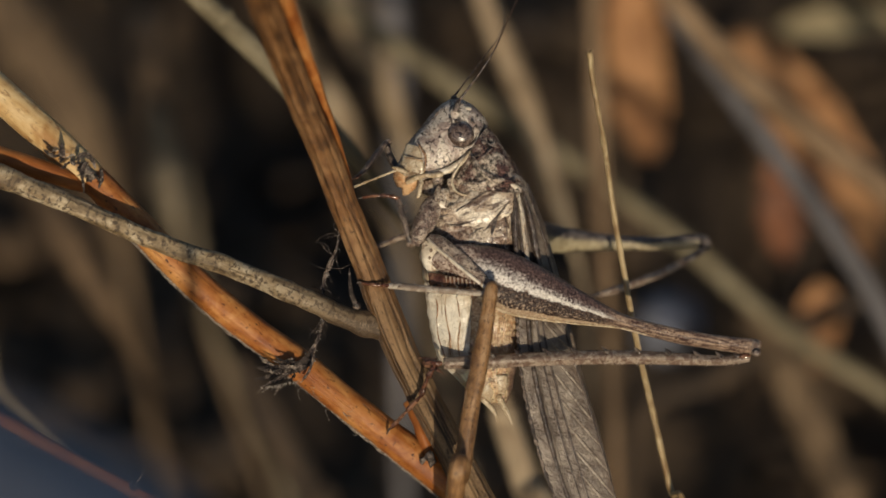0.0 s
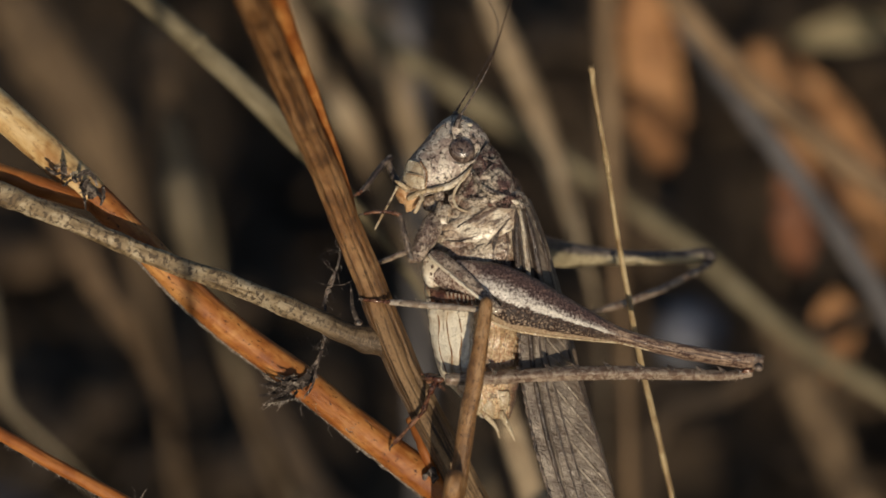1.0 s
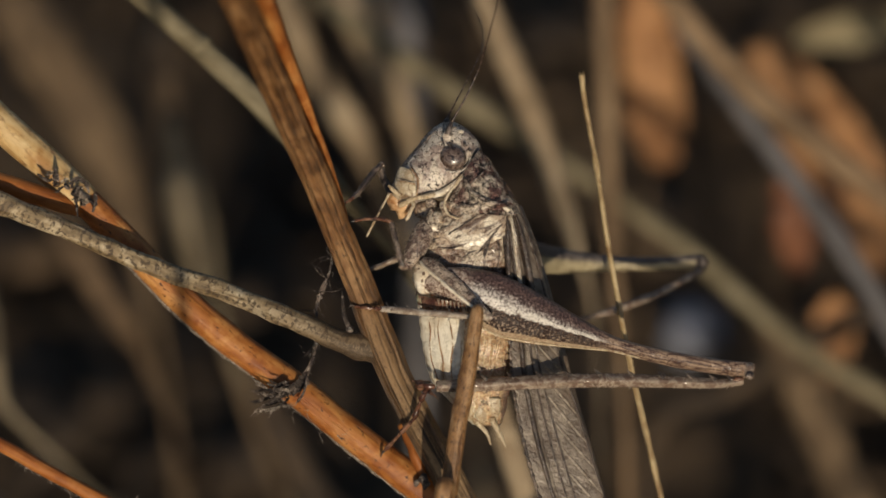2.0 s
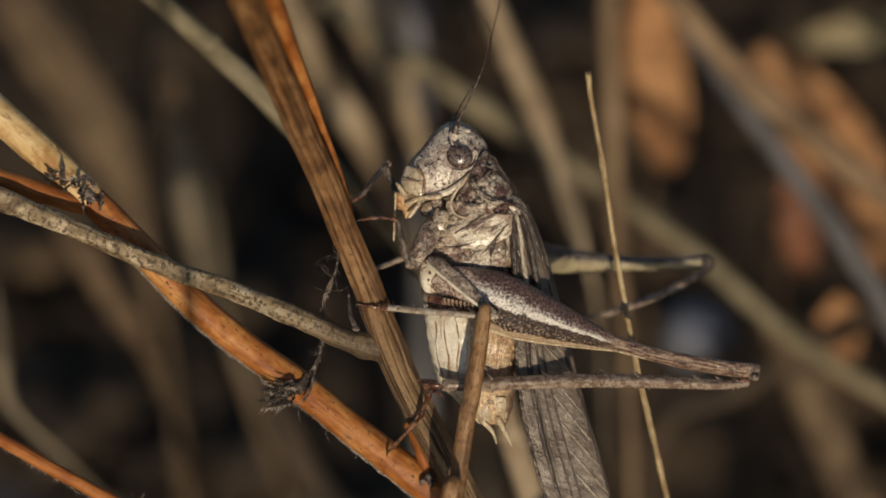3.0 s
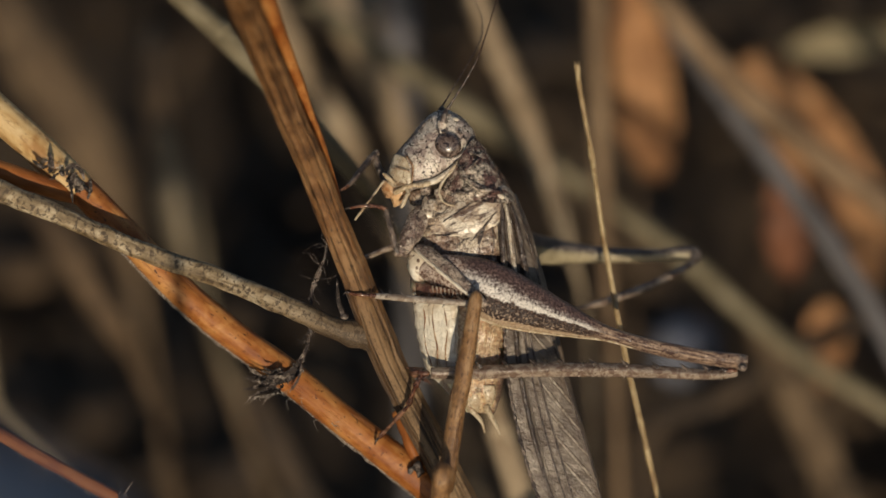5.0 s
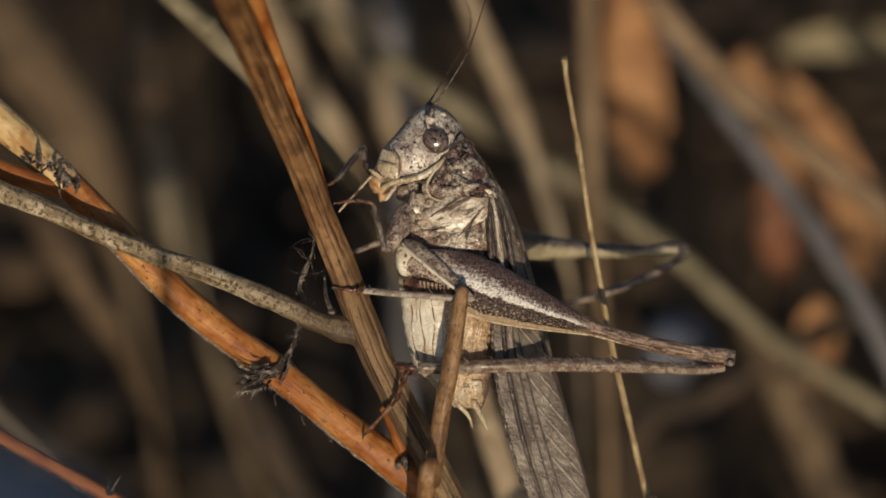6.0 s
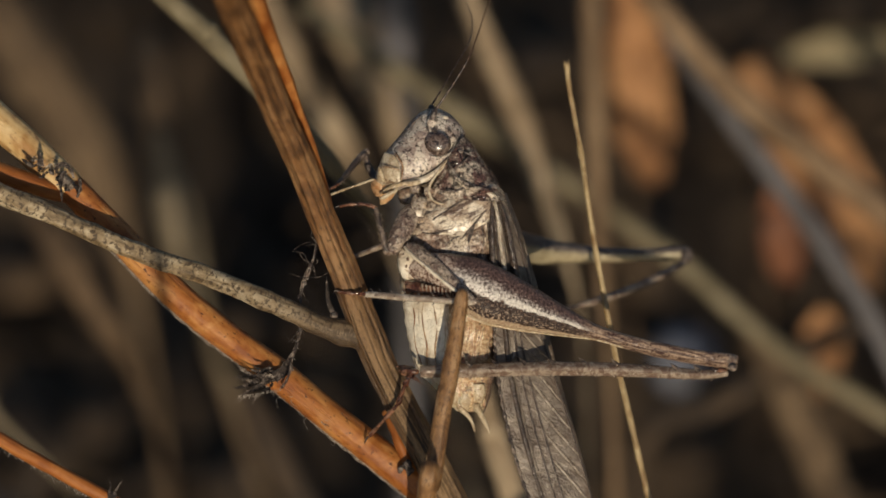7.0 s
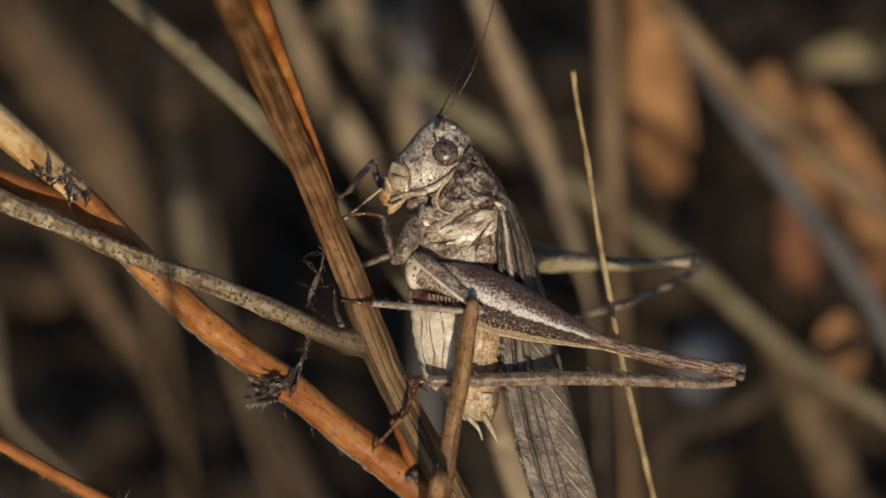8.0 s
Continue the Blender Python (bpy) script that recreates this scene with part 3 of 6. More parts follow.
def rooted(rows, drift=(0, 0, 0)):
    """The rows with an end that runs down into the ground."""
    x, y, z, r = rows[-1]
    h = height((x, y, z)) + 2.0
    d, g = np.array(DOWN), np.array(drift)
    a, b = np.array((x, y, z)) + d * h * 0.45 + g * 0.6, np.array((x, y, z)) + d * h + g
    return list(rows) + [(*a, r * 1.05), (*b, r * 1.1)]


# ---- ground ----
def soil_height(x, y):
    """The uneven soil, in mm, with a hollow added to put shade among the stalks."""
    h = 7.0 * noise.noise(Vector((x / 30, y / 30, 0))) + 9.0 * noise.noise(Vector((x / 62, y / 62, 9))) + 2.2 * noise.noise(Vector((x / 9, y / 9, 4))) - 6.0
    across = math.exp(-((x + 19) / 13) ** 4)
    return h - 5.0 * across * math.exp(-((y - 154) / 27) ** 2)


def build_ground():
    """One sheet from the middle of the view to the horizon, lumpy where it is near."""
    shape = Shape()
    radii = [0.5] + [4.0 * i for i in range(1, 90)] + [360 * 1.35 ** i for i in range(1, 48)]
    rings = []
    for r in radii:
        ring = []
        for j in range(144):
            a = 2 * math.pi * j / 144
            x, y = r * math.cos(a), 150 + r * math.sin(a)
            ring.append((x, y, soil_height(x, y) * (1 if r < 400 else 400 / r)))
        rings.append(ring)
    shape.rings(rings, radii)
    shape.faces.pop()
    shape.uvs.pop()
    data = shape.mesh("ground")
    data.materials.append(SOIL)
    ob = new("ground", data)
    data.flip_normals()
    return tagged(ob, "dark brown soil under dry grass", "ground", kind="structure")


build_ground()


def build_litter():
    """Broken straws and leaf crumbs lying on the soil."""
    rng = random.Random(4)
    shape = Shape()
    for _ in range(1100):
        x, y = rng.uniform(-150, 150), rng.uniform(40, 360)
        a, long = rng.uniform(0, math.pi), rng.uniform(8, 46)
        dx, dy = math.cos(a) * long / 2, math.sin(a) * long / 2
        z, lift = soil_height(x, y) + rng.uniform(0.0, 4.0), rng.uniform(-4, 4)
        r = rng.uniform(0.25, 1.1)
        if rng.random() < 0.75:
            tube([(x - dx, y - dy, z + lift, r), (x, y, z + 1.5, r), (x + dx, y + dy, z - lift, r * 0.7)], 5, 2, shape=shape)
        else:
            ribbon([(x - dx * 0.5, y - dy * 0.5, z + lift, 0.4), (x, y, z + 3, r * 4), (x + dx * 0.5, y + dy * 0.5, z - lift, 0.4)], 0.3, 3, 0.5, 4, shape, 0.3, x, (0, 0.2, 1))
    data = shape.mesh("ground_litter")
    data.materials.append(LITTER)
    return tagged(new("ground_litter", data), "brown straw and leaf crumbs on dark soil", "leaf litter", kind="stuff")


build_litter()


# ---- the stalks round the cricket ----
def build_grey_plant():
    rows = [(-14.00, -33, 20.21, 1.03), (-13.29, -26, 18.23, 1.06), (-12.41, -21, 15.91, 1.04), (-11.76, -17.5, 14.25, 1.00), (-11.08, -14.5, 12.51, 1.01), (-10.39, -12, 10.72, 1.00), (-9.68, -10, 8.87, 0.99), (-8.85, -8, 6.99, 0.97), (-8.07, -6, 5.09, 0.98), (-7.36, -4.4, 3.16, 0.98), (-6.59, -3, 1.20, 0.99), (-5.77, -2.2, -0.78, 1.01), (-4.98, -1.6, -2.77, 1.05), (-4.26, -1.2, -4.76, 1.08), (-3.53, -1, -6.76, 1.14), (-2.65, -0.7, -8.76, 1.08), (-1.65, -0.4, -10.76, 1.08), (-0.60, -0.2, -12.77, 1.08), (0.45, 0, -14.77, 1.10), (1.50, 0.3, -16.79, 1.12), (2.55, 0.6, -18.81, 1.16), (3.93, 1, -21.64, 1.20), (4.90, 3, -26.62, 1.25)]
    rows = rooted(rows, (0, 0, 0))
    plant = thing("dry_plant", rows[-1][:3], "grey-brown ribbed dry stalk with a speckled side branch", "dry plant")
    stalk = part("stalk", tube(rows, 72, 10, 0.06, 1.8, 9, 0.06), GREY_STALK, plant)
    fork = [(-35.61, -4.6, 5.55, 0.82), (-32.92, -4, 4.7, 0.82), (-30.98, -3.6, 3.91, 0.8), (-28.64, -3.3, 2.97, 0.76), (-25.52, -2.8, 1.7, 0.7), (-21.2, -2.2, -0.2, 0.68), (-18.03, -2.2, -1.39, 0.68), (-14.45, -2.3, -2.62, 0.7), (-11.27, -2.5, -3.93, 0.72), (-8.5, -2, -5.13, 0.74), (-6.53, -1.5, -6.09, 0.80), (-4.94, -1.0, -6.50, 0.98), (-3.75, -0.5, -7.06, 0.74)]
    part("side_branch", tube(fork, 24, 10, 0.16, 1.1), SPECKLED_STALK, plant, "pale branch with dark speckles")
    bud = ball((-5.96, -2, -5.13), (0.30, 0.3, 0.26), 12, None, 0.3)
    part("bud", bud, DARK_LEG_SKIN, plant, "small dark bud in the fork")
    part("thorn", tube([(-6, -2, -5.13, 0.18), (-6.35, -2.2, -4.13, 0.16), (-6.43, -2.4, -3.13, 0.1), (-6.47, -2.5, -2.46, 0.02)], 8, 5, 0.2, 0.4), WITHERED, plant, "thin withered thorn")
    return plant


build_grey_plant()


def fibres(rng, rows, count, side, low, high, thick=0.012):
    """Loose hairs that stand off one side of a stalk."""
    c = spline(rows, 20)
    shape = Shape()
    for _ in range(count):
        i = rng.randrange(4, len(c) - 4)
        p, r = c[i, :3], c[i, 3]
        w = c[i + 1, :3] - c[i - 1, :3]
        w /= np.linalg.norm(w)
        out = np.cross(w, (0, 1, 0)) * side
        a = p + out * r * 0.93 + np.array((0, rng.uniform(-0.7, 0.5) * r, 0))
        long = rng.uniform(low, high)
        b = a + out * long * 0.5 + w * rng.uniform(-0.5, 0.9) * long
        d = b + out * long * rng.uniform(-0.2, 0.6) + w * rng.uniform(-0.3, 1.0) * long + np.array((0, rng.uniform(-0.4, 0.4) * long, 0))
        tube([(*a, thick * 1.3), (*b, thick), (*d, thick * 0.5)], 4, 3, shape=shape)
    return shape


def bark_strip(rows, side, r, seed):
    """A lumpy torn ribbon that clings to one side of a stalk."""
    c = spline(rows, 26)
    line = []
    for i in range(2, len(c) - 2):
        w = c[i + 1, :3] - c[i - 1, :3]
        w /= np.linalg.norm(w)
        out = np.cross(w, (0, 1, 0)) * side
        ragged = noise.noise(Vector((i * 0.21, seed, 3.0)))
        p = c[i, :3] + out * c[i, 3] * (0.98 + 0.10 * ragged) + np.array((0, -0.15 + 0.1 * ragged, 0))
        line.append((*p, r * max(0.3, 0.75 + 0.7 * noise.noise(Vector((i * 0.11, seed, 8.0))))))
    line[0], line[-1] = (*line[0][:3], 0.03), (*line[-1][:3], 0.03)
    return tube(line, 12, 4, 0.55, 0.09, seed=seed)


def build_orange_plant():
    rng = random.Random(12)
    rows = [(-37.33, 3, 14.58, 1.3), (-33.99, 2, 11.88, 1.28), (-31.52, 1.5, 9.89, 1.26), (-29.06, 1, 7.75, 1.2), (-26.41, 0.6, 5.41, 1.18), (-23.8, 0.5, 2.92, 1.2), (-20.99, 0.5, 0.04, 1.06), (-18.2, 0.6, -2.85, 1.1), (-15.4, 0.8, -5.37, 1.1), (-12.6, 1, -7.5, 1.1), (-10.19, 1, -9.27, 1.16), (-7.38, 1, -11.52, 1.12), (-4.18, 1.2, -14.02, 1.16), (-0.96, 1.4, -16.52, 1.2), (2.25, 1.6, -19.18, 1.2), (6.68, 2, -22.71, 1.25), (11.54, 2.5, -26.38, 1.3), (16.81, 3, -30.46, 1.3)]
    rows = rooted(rows, (6, 0, 0))
    plant = thing("dry_plant", rows[-1][:3], "orange dry stalk with frayed bark and withered leaf scraps", "dry plant")
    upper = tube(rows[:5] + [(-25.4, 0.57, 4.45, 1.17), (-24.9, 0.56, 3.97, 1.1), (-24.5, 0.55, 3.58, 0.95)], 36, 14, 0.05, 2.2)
    part("upper_stalk", upper, SUNLIT_STALK, plant, "pale yellow upper stalk, sunlight put into its colour")
    low = [(-22.4, 0.5, 1.5, 1.02)] + rows[6:]
    part("stalk", tube([(-25.6, 0.57, 4.63, 1.0), (-24.9, 0.56, 3.97, 1.04), (-23.6, 0.5, 2.70, 1.07)] + low, 36, 14, 0.05, 2.2), ORANGE_STALK, plant)
    twig = [(-36.25, -2.4, 7.27, 0.83), (-33.15, -2, 5.90, 0.81), (-31.19, -1.7, 5.24, 0.80), (-29.08, -1.2, 4.58, 0.76), (-27.33, -0.7, 4.04, 0.70), (-25.98, -0.1, 3.49, 0.56), (-24.76, 0.7, 2.95, 0.32)]
    part("side_twig", tube(twig, 24, 8, 0.08, 1.5), RED_TWIG, plant, "reddish side twig")
    shoot = [(-11.80, -26, 19.30, 0.60), (-11.05, -20.5, 17.11, 0.60), (-10.28, -14.5, 14.43, 0.57), (-9.69, -11.5, 12.67, 0.52), (-9.02, -9, 10.85, 0.48), (-8.41, -7, 8.98, 0.45), (-7.75, -5, 7.09, 0.43), (-7.16, -3.2, 5.16, 0.42), (-6.63, -1.8, 3.21, 0.42), (-6.17, -0.2, 1.03, 0.46), (-5.47, 1.3, -1.17, 0.48), (-3.0, 2.2, -8.02, 0.50), (-1.45, 2.2, -11.32, 0.50), (-0.75, 1.9, -13.65, 0.54), (-0.75, 1.6, -16.26, 0.72)]
    part("shoot", tube(shoot, 20, 10, 0.08, 1.5), ORANGE_STALK, plant, "thin orange upright shoot")
    part("shoot_fork", tube([(-2.29, 1.2, -12.01, 0.35), (-1.68, 0.6, -13.19, 0.42), (-1.16, 0.3, -14.61, 0.46), (-0.36, 0.8, -16.4, 0.5)], 14, 8, 0.22, 0.9), RED_TWIG, plant, "short stub beside the stalk")
    # node with scraps of dark bract
    for i, (centre, radii, turn) in enumerate((((-27.41, -1.2, 5.38), (0.38, 0.24, 0.16), -25), ((-26.76, -1.35, 5.14), (0.25, 0.2, 0.15), 20), ((-26.05, -1.3, 4.98), (0.3, 0.24, 0.18), -50), ((-24.29, -0.9, 3.83), (0.16, 0.2, 0.36), 38), ((-0.64, -0.4, -16.02), (0.36, 0.3, 0.5), 20), ((-1.28, -0.2, -16.19), (0.2, 0.2, 0.36), -30))):
        part("node_scale", ball(centre, radii, 14, None, 1.1, turn), WITHERED, plant, "shrivelled dark scale at the node")
    part("node_swelling", ball((-25.0, -0.55, 4.25), (0.75, 0.62, 0.42), 20, None, 0.5, -45), FRAYED_BARK, plant, "grey-brown swollen node")
    for i in range(9):
        a = np.array((-26.9 + 0.29 * i, -1.35, 5.32 - 0.2 * i)) + np.array((rng.uniform(-0.2, 0.2), rng.uniform(-0.2, 0.2), rng.uniform(-0.25, 0.2)))
        b = a + np.array((rng.uniform(-0.35, 0.35), rng.uniform(-0.3, 0.1), rng.uniform(-0.3, 0.3)))
        c = b + np.array((rng.uniform(-0.35, 0.35), rng.uniform(-0.2, 0.2), rng.uniform(-0.35, 0.2)))
        part("bract_scrap", ribbon([(*a, 0.07), (*b, 0.10), (*c, 0.02)], 0.07, 5, 0.8, 4, None, 1.0, 40.0 + i), WITHERED, plant, "torn grey bract scrap at the node")
    for i, rows_of in enumerate(([(-25.57, -1.3, 4.74, 0.08), (-25.55, -1.5, 5.21, 0.16), (-25.03, -1.5, 5.41, 0.2), (-24.56, -1.4, 5.02, 0.16), (-24.38, -1.2, 4.42, 0.06)], [(-25.26, -1.2, 4.02, 0.12), (-25.15, -1.5, 4.66, 0.16), (-24.84, -1.5, 4.9, 0.06)], [(-24, -1, 4.43, 0.1), (-23.9, -1.2, 3.78, 0.13), (-24.13, -1.3, 3.07, 0.08)], [(-25.4, -1.4, 4.42, 0.1), (-25.2, -1.9, 3.54, 0.1), (-25.09, -2.3, 2.74, 0.04)], [(-27.31, -1.4, 5.3, 0.1), (-27.77, -1.6, 5.61, 0.12), (-28, -1.7, 5.77, 0.03)])):
        part("bract_scrap", ribbon(rows_of, 0.09, 6, 0.8, 6, None, 0.9, 11.0 + i), WITHERED, plant, "torn grey bract scrap at the node")
    part("node_spike", ribbon([(-26.67, -1.45, 5.21, 0.22), (-26.7, -1.6, 5.69, 0.2), (-26.72, -1.75, 6.24, 0.03)], 0.08, 5, 0.4, 4, None, 0.3, 3.0), WITHERED, plant)
    part("node_hair", fibres(rng, [(-28.07, -1, 5.62, 0.2), (-26.45, -1.2, 4.98, 0.2), (-24.68, -1, 4.43, 0.2)], 26, 1, 0.3, 0.9), FIBRE, plant)
    part("bark_fray", fibres(rng, low[1:12], 700, -1, 0.06, 0.22), FIBRE, plant, "grey frayed bark hairs", kind="stuff")
    part("long_hair", fibres(rng, rows[10:13], 5, -1, 0.3, 0.8, 0.012), FIBRE, plant, kind="stuff")
    # a grey crumbling strip of bark along the under side
    for a, b, share in ((0, 5, 1.0), (6, 9, 0.8)):
        part("bark_strip", bark_strip(low[a:b + 1], -1, 0.19 * share, a), FRAYED_BARK, plant, "grey crumbling strip of bark")
    # two drooping clumps of loose bark threads
    for x0, count in ((-9.1, 5), (-7.2, 6)):
        for i in range(count):
            x = x0 + rng.uniform(-0.35, 0.35)
            at, rows_of = np.array((x, 0.3, -10.45 - 0.80 * (x + 9.3))), []
            way = np.array((rng.uniform(-0.1, 0.5), rng.uniform(-0.3, 0.3), -1.0))
            for k in range(5):
                rows_of.append((*at, 0.032 - 0.005 * k))
                way = way + np.array((rng.uniform(-0.5, 0.8), rng.uniform(-0.3, 0.3), rng.uniform(-0.2, 0.5)))
                at = at + way / np.linalg.norm(way) * rng.uniform(0.2, 0.42)
            part("bark_thread", tube(rows_of, 5, 4, 0.3, 0.3), FIBRE, plant)
    # ragged dark bract that clasps the stalk
    bract = thing("withered_leaf", (-9.75, -0.4, -9.23), "dark shrivelled leaf scrap clasping the orange stalk", "withered leaf")
    part("leaf_base", ribbon([(-9.0, -0.45, -8.5, 0.34), (-9.6, -0.5, -9.2, 0.42), (-10.3, -0.75, -9.6, 0.34), (-11.0, -1.0, -9.85, 0.16)], 0.08, 8, 0.7, 10, None, 1.2, 1.0), WITHERED, bract)
    for i, (rise, reach, wide, lift) in enumerate(((0.42, 1.7, 0.16, 0.55), (0.22, 2.5, 0.15, 0.25), (0.02, 2.1, 0.12, 0.0), (-0.16, 2.9, 0.20, -0.15), (-0.38, 2.3, 0.16, -0.45), (-0.62, 1.5, 0.11, -0.7))):
        at = np.array((-10.25, -0.85 - 0.05 * (i % 3), -9.45 + rise))
        rows_of = []
        for k in range(5):
            p = at + np.array((-reach * k / 4, -0.22 * math.sin(1.3 * k + i), lift * (k / 4) ** 1.5 - 0.16 * k + 0.10 * math.sin(2.1 * k + 1.7 * i)))
            rows_of.append((*p, wide * (0.75, 1.0, 0.85, 0.6, 0.12)[k]))
        part("leaf_lobe", ribbon(rows_of, 0.05, 8, 0.9, 8, None, 1.3, 5.0 + 3 * i), WITHERED, bract)
    for i in range(13):
        a = np.array((-10.4, -1.0, -9.55)) + np.array((rng.uniform(-1.8, 0.5), rng.uniform(-0.35, 0.15), rng.uniform(-0.6, 0.5)))
        b = a + np.array((rng.uniform(-0.6, -0.2), rng.uniform(-0.3, 0.1), rng.uniform(-0.3, 0.25)))
        c = b + np.array((rng.uniform(-0.5, -0.1), rng.uniform(-0.3, 0.2), rng.uniform(-0.4, 0.3)))
        part("leaf_shred", ribbon([(*a, 0.05), (*b, 0.065), (*c, 0.012)], 0.04, 6, 0.7, 4, None, 1.1, 20.0 + i), FRAYED_BARK if i % 3 == 0 else WITHERED, bract, "frayed pale-tipped shred")
    part("leaf_rim", tube([(-9.1, -0.8, -8.34, 0.1), (-9.01, -1, -8.89, 0.1), (-9.25, -1, -9.69, 0.1), (-9.66, -0.7, -10.34, 0.09)], 8, 6, 0.4, 0.4), DARK_LEG_SKIN, bract)
    part("leaf_hair", fibres(rng, [(-9.41, -1, -9.93, 0.3), (-11.3, -1.5, -10.31, 0.4), (-13.08, -1.8, -10.62, 0.3)], 40, 1, 0.15, 0.5), FIBRE, bract, kind="stuff")
    strand = thing("withered_leaf", (-9.1, -0.6, -8.34), "dark twisted dry leaf strand hung between two stalks", "withered leaf")
    line = [(-7.16, -1.6, 0.2, 0.10), (-7.41, -1.3, -1.15, 0.08), (-7.89, -1.2, -2.35, 0.18), (-8.29, -1, -3.55, 0.11), (-8.3, -0.9, -4.95, 0.07), (-8.38, -0.8, -6.18, 0.15), (-8.62, -0.8, -7.34, 0.11), (-9.1, -0.8, -8.42, 0.22)]
    part("blade", ribbon(line, 0.12, 10, 1.1, 8, None, 1.0, 2.0), DARK_LEG_SKIN, strand)
    for start in ((-7.72, -1.4, -1.47), (-8.04, -1.3, -2.55), (-8.37, -1.2, -3.74), (-8.29, -1.1, -5.14), (-8.45, -1, -6.34), (-8.61, -1, -7.22), (-7.32, -1.6, -0.28)):
        for _ in range(3):
            at, way, rows = np.array(start), np.array((rng.uniform(-1, 1), rng.uniform(-0.5, 0.3), rng.uniform(-0.8, 0.8))), []
            for i in range(6):
                rows.append((*at, 0.042 - 0.006 * i))
                way = way + np.array((rng.uniform(-0.9, 0.7), rng.uniform(-0.4, 0.4), rng.uniform(-0.9, 0.7)))
                at = at + way / np.linalg.norm(way) * rng.uniform(0.18, 0.42)
            part("wisp", tube(rows, 6, 4, 0.4, 0.3), WITHERED, strand)
    part("hairs", fibres(rng, line, 6, 1, 0.15, 0.5, 0.008), FIBRE, strand, kind="stuff")
    part("hairs", fibres(rng, line, 6, -1, 0.15, 0.6, 0.008), FIBRE, strand, kind="stuff")
    return plant


build_orange_plant()


def build_straw():
    rows = [(10.62, 4, 12.97, 0.24), (10.7, 4, 12.52, 0.2), (10.82, 4, 11.39, 0.2), (11.19, 4, 9.36, 0.18), (11.55, 4, 7.34, 0.18), (11.71, 4, 6.36, 0.26), (11.84, 4, 5.63, 0.19), (12.61, 4, 0.45, 0.2), (14.05, 4.5, -7.27, 0.21), (15.29, 5, -12.65, 0.22), (16.59, 5, -18.26, 0.23), (17.76, 5.5, -22.77, 0.24)]
    rows = rooted(rows, (4, 0, 0))
    straw = thing("grass_straw", rows[-1][:3], "thin pale yellow dry grass straw, broken at the top", "grass straw")
    part("stalk", tube(rows, 12, 10, 0.25, 0.8), STRAW, straw)
    for a, b in (((10.62, 4, 12.93, 0.1), (10.45, 3.9, 13.17, 0.03)), ((10.74, 4, 12.97, 0.1), (10.79, 4.1, 13.26, 0.03)), ((11.67, 3.8, 6.4, 0.1), (11.46, 3.7, 6.68, 0.02))):
        part("splinter", tube([a, b], 6, 3), STRAW, straw)
    return straw


GRASS_STRAW = build_straw()


def build_front_twig():
    rows = [(3.05, -5.5, -3.35, 0.20), (3.00, -5.52, -3.72, 0.41), (2.82, -5.6, -5.08, 0.53), (2.53, -5.7, -7.04, 0.57), (2.20, -5.7, -9.00, 0.61), (1.84, -5.7, -10.96, 0.62), (1.51, -5.7, -12.92, 0.62), (1.26, -5.7, -14.88, 0.62), (0.94, -5.7, -16.84, 0.64), (0.50, -5.7, -19.58, 0.66)]
    rows = rooted(rows, (-3, 0, 0))
    twig = thing("dry_twig", rows[-1][:3], "short brown dry twig broken off at the top", "twig")
    part("stalk", tube(rows, 20, 10, 0.14, 1.5), BROWN_TWIG, twig)
    return twig


FRONT_TWIG = build_front_twig()


def build_low_twig():
    rows = [(-38.69, 1, -9.59, 0.55), (-35.03, 0.6, -11.26, 0.53), (-31.39, 0.3, -13.09, 0.5), (-27.36, 0, -15.32, 0.5), (-22.76, 0, -17.8, 0.5), (-18.19, 0.5, -20.47, 0.55), (-14.61, 1, -23.24, 0.6)]
    rows = rooted(rows, (4, 0, 0))
    twig = thing("dry_twig", rows[-1][:3], "slender reddish-orange dry twig with a hairy node", "twig")
    part("stalk", tube(rows, 18, 10, 0.10, 1.4), RED_TWIG, twig)
    rng = random.Random(3)
    part("bark_fray", fibres(rng, rows[1:6], 110, -1, 0.1, 0.4), FIBRE, twig, kind="stuff")
    part("node_scale", ball((-21.74, -0.3, -18.02), (0.4, 0.3, 0.3), 12, None, 0.6), WITHERED, twig)
    part("node_hair", tube([(-21.89, -0.4, -17.86, 0.07), (-21.72, -0.6, -17.21, 0.05), (-21.96, -0.6, -16.77, 0.02)], 6, 4, 0.3, 0.3), WITHERED, twig)
    part("node_hair", tube([(-21.57, -0.4, -17.86, 0.07), (-21.16, -0.6, -17.29, 0.05), (-20.83, -0.7, -16.8, 0.02)], 6, 4, 0.3, 0.3), WITHERED, twig)


build_low_twig()


def build_near_leaf():
    """A dull blade close to the viewer, quite out of focus, with skylight blue put into its colour."""
    rows = [(-27.29, -130, -6.82, 1), (-23.21, -130, -10.45, 6), (-18.68, -130, -13.51, 8), (-13.92, -130, -16.34, 8), (-9.61, -130, -19.06, 4), (-7.12, -130, -21.33, 0.7)]
    end = rooted([(*rows[-1][:3], 0.5)], (2, 0, 0))
    leaf = thing("grass_leaf", end[-1][:3], "dull broad grass leaf close by, skylight blue in its colour", "leaf")
    part("blade", ribbon(rows, 0.25, 8, 0.12, 10, None, 0, 0, (0, -0.42, 0.91)), SKYLIT_LEAF, leaf)
    part("stalk", tube([(*rows[-2][:3], 0.5)] + end, 10, 6), TAN_FAR, leaf)
    return leaf


NEAR_LEAF = build_near_leaf()


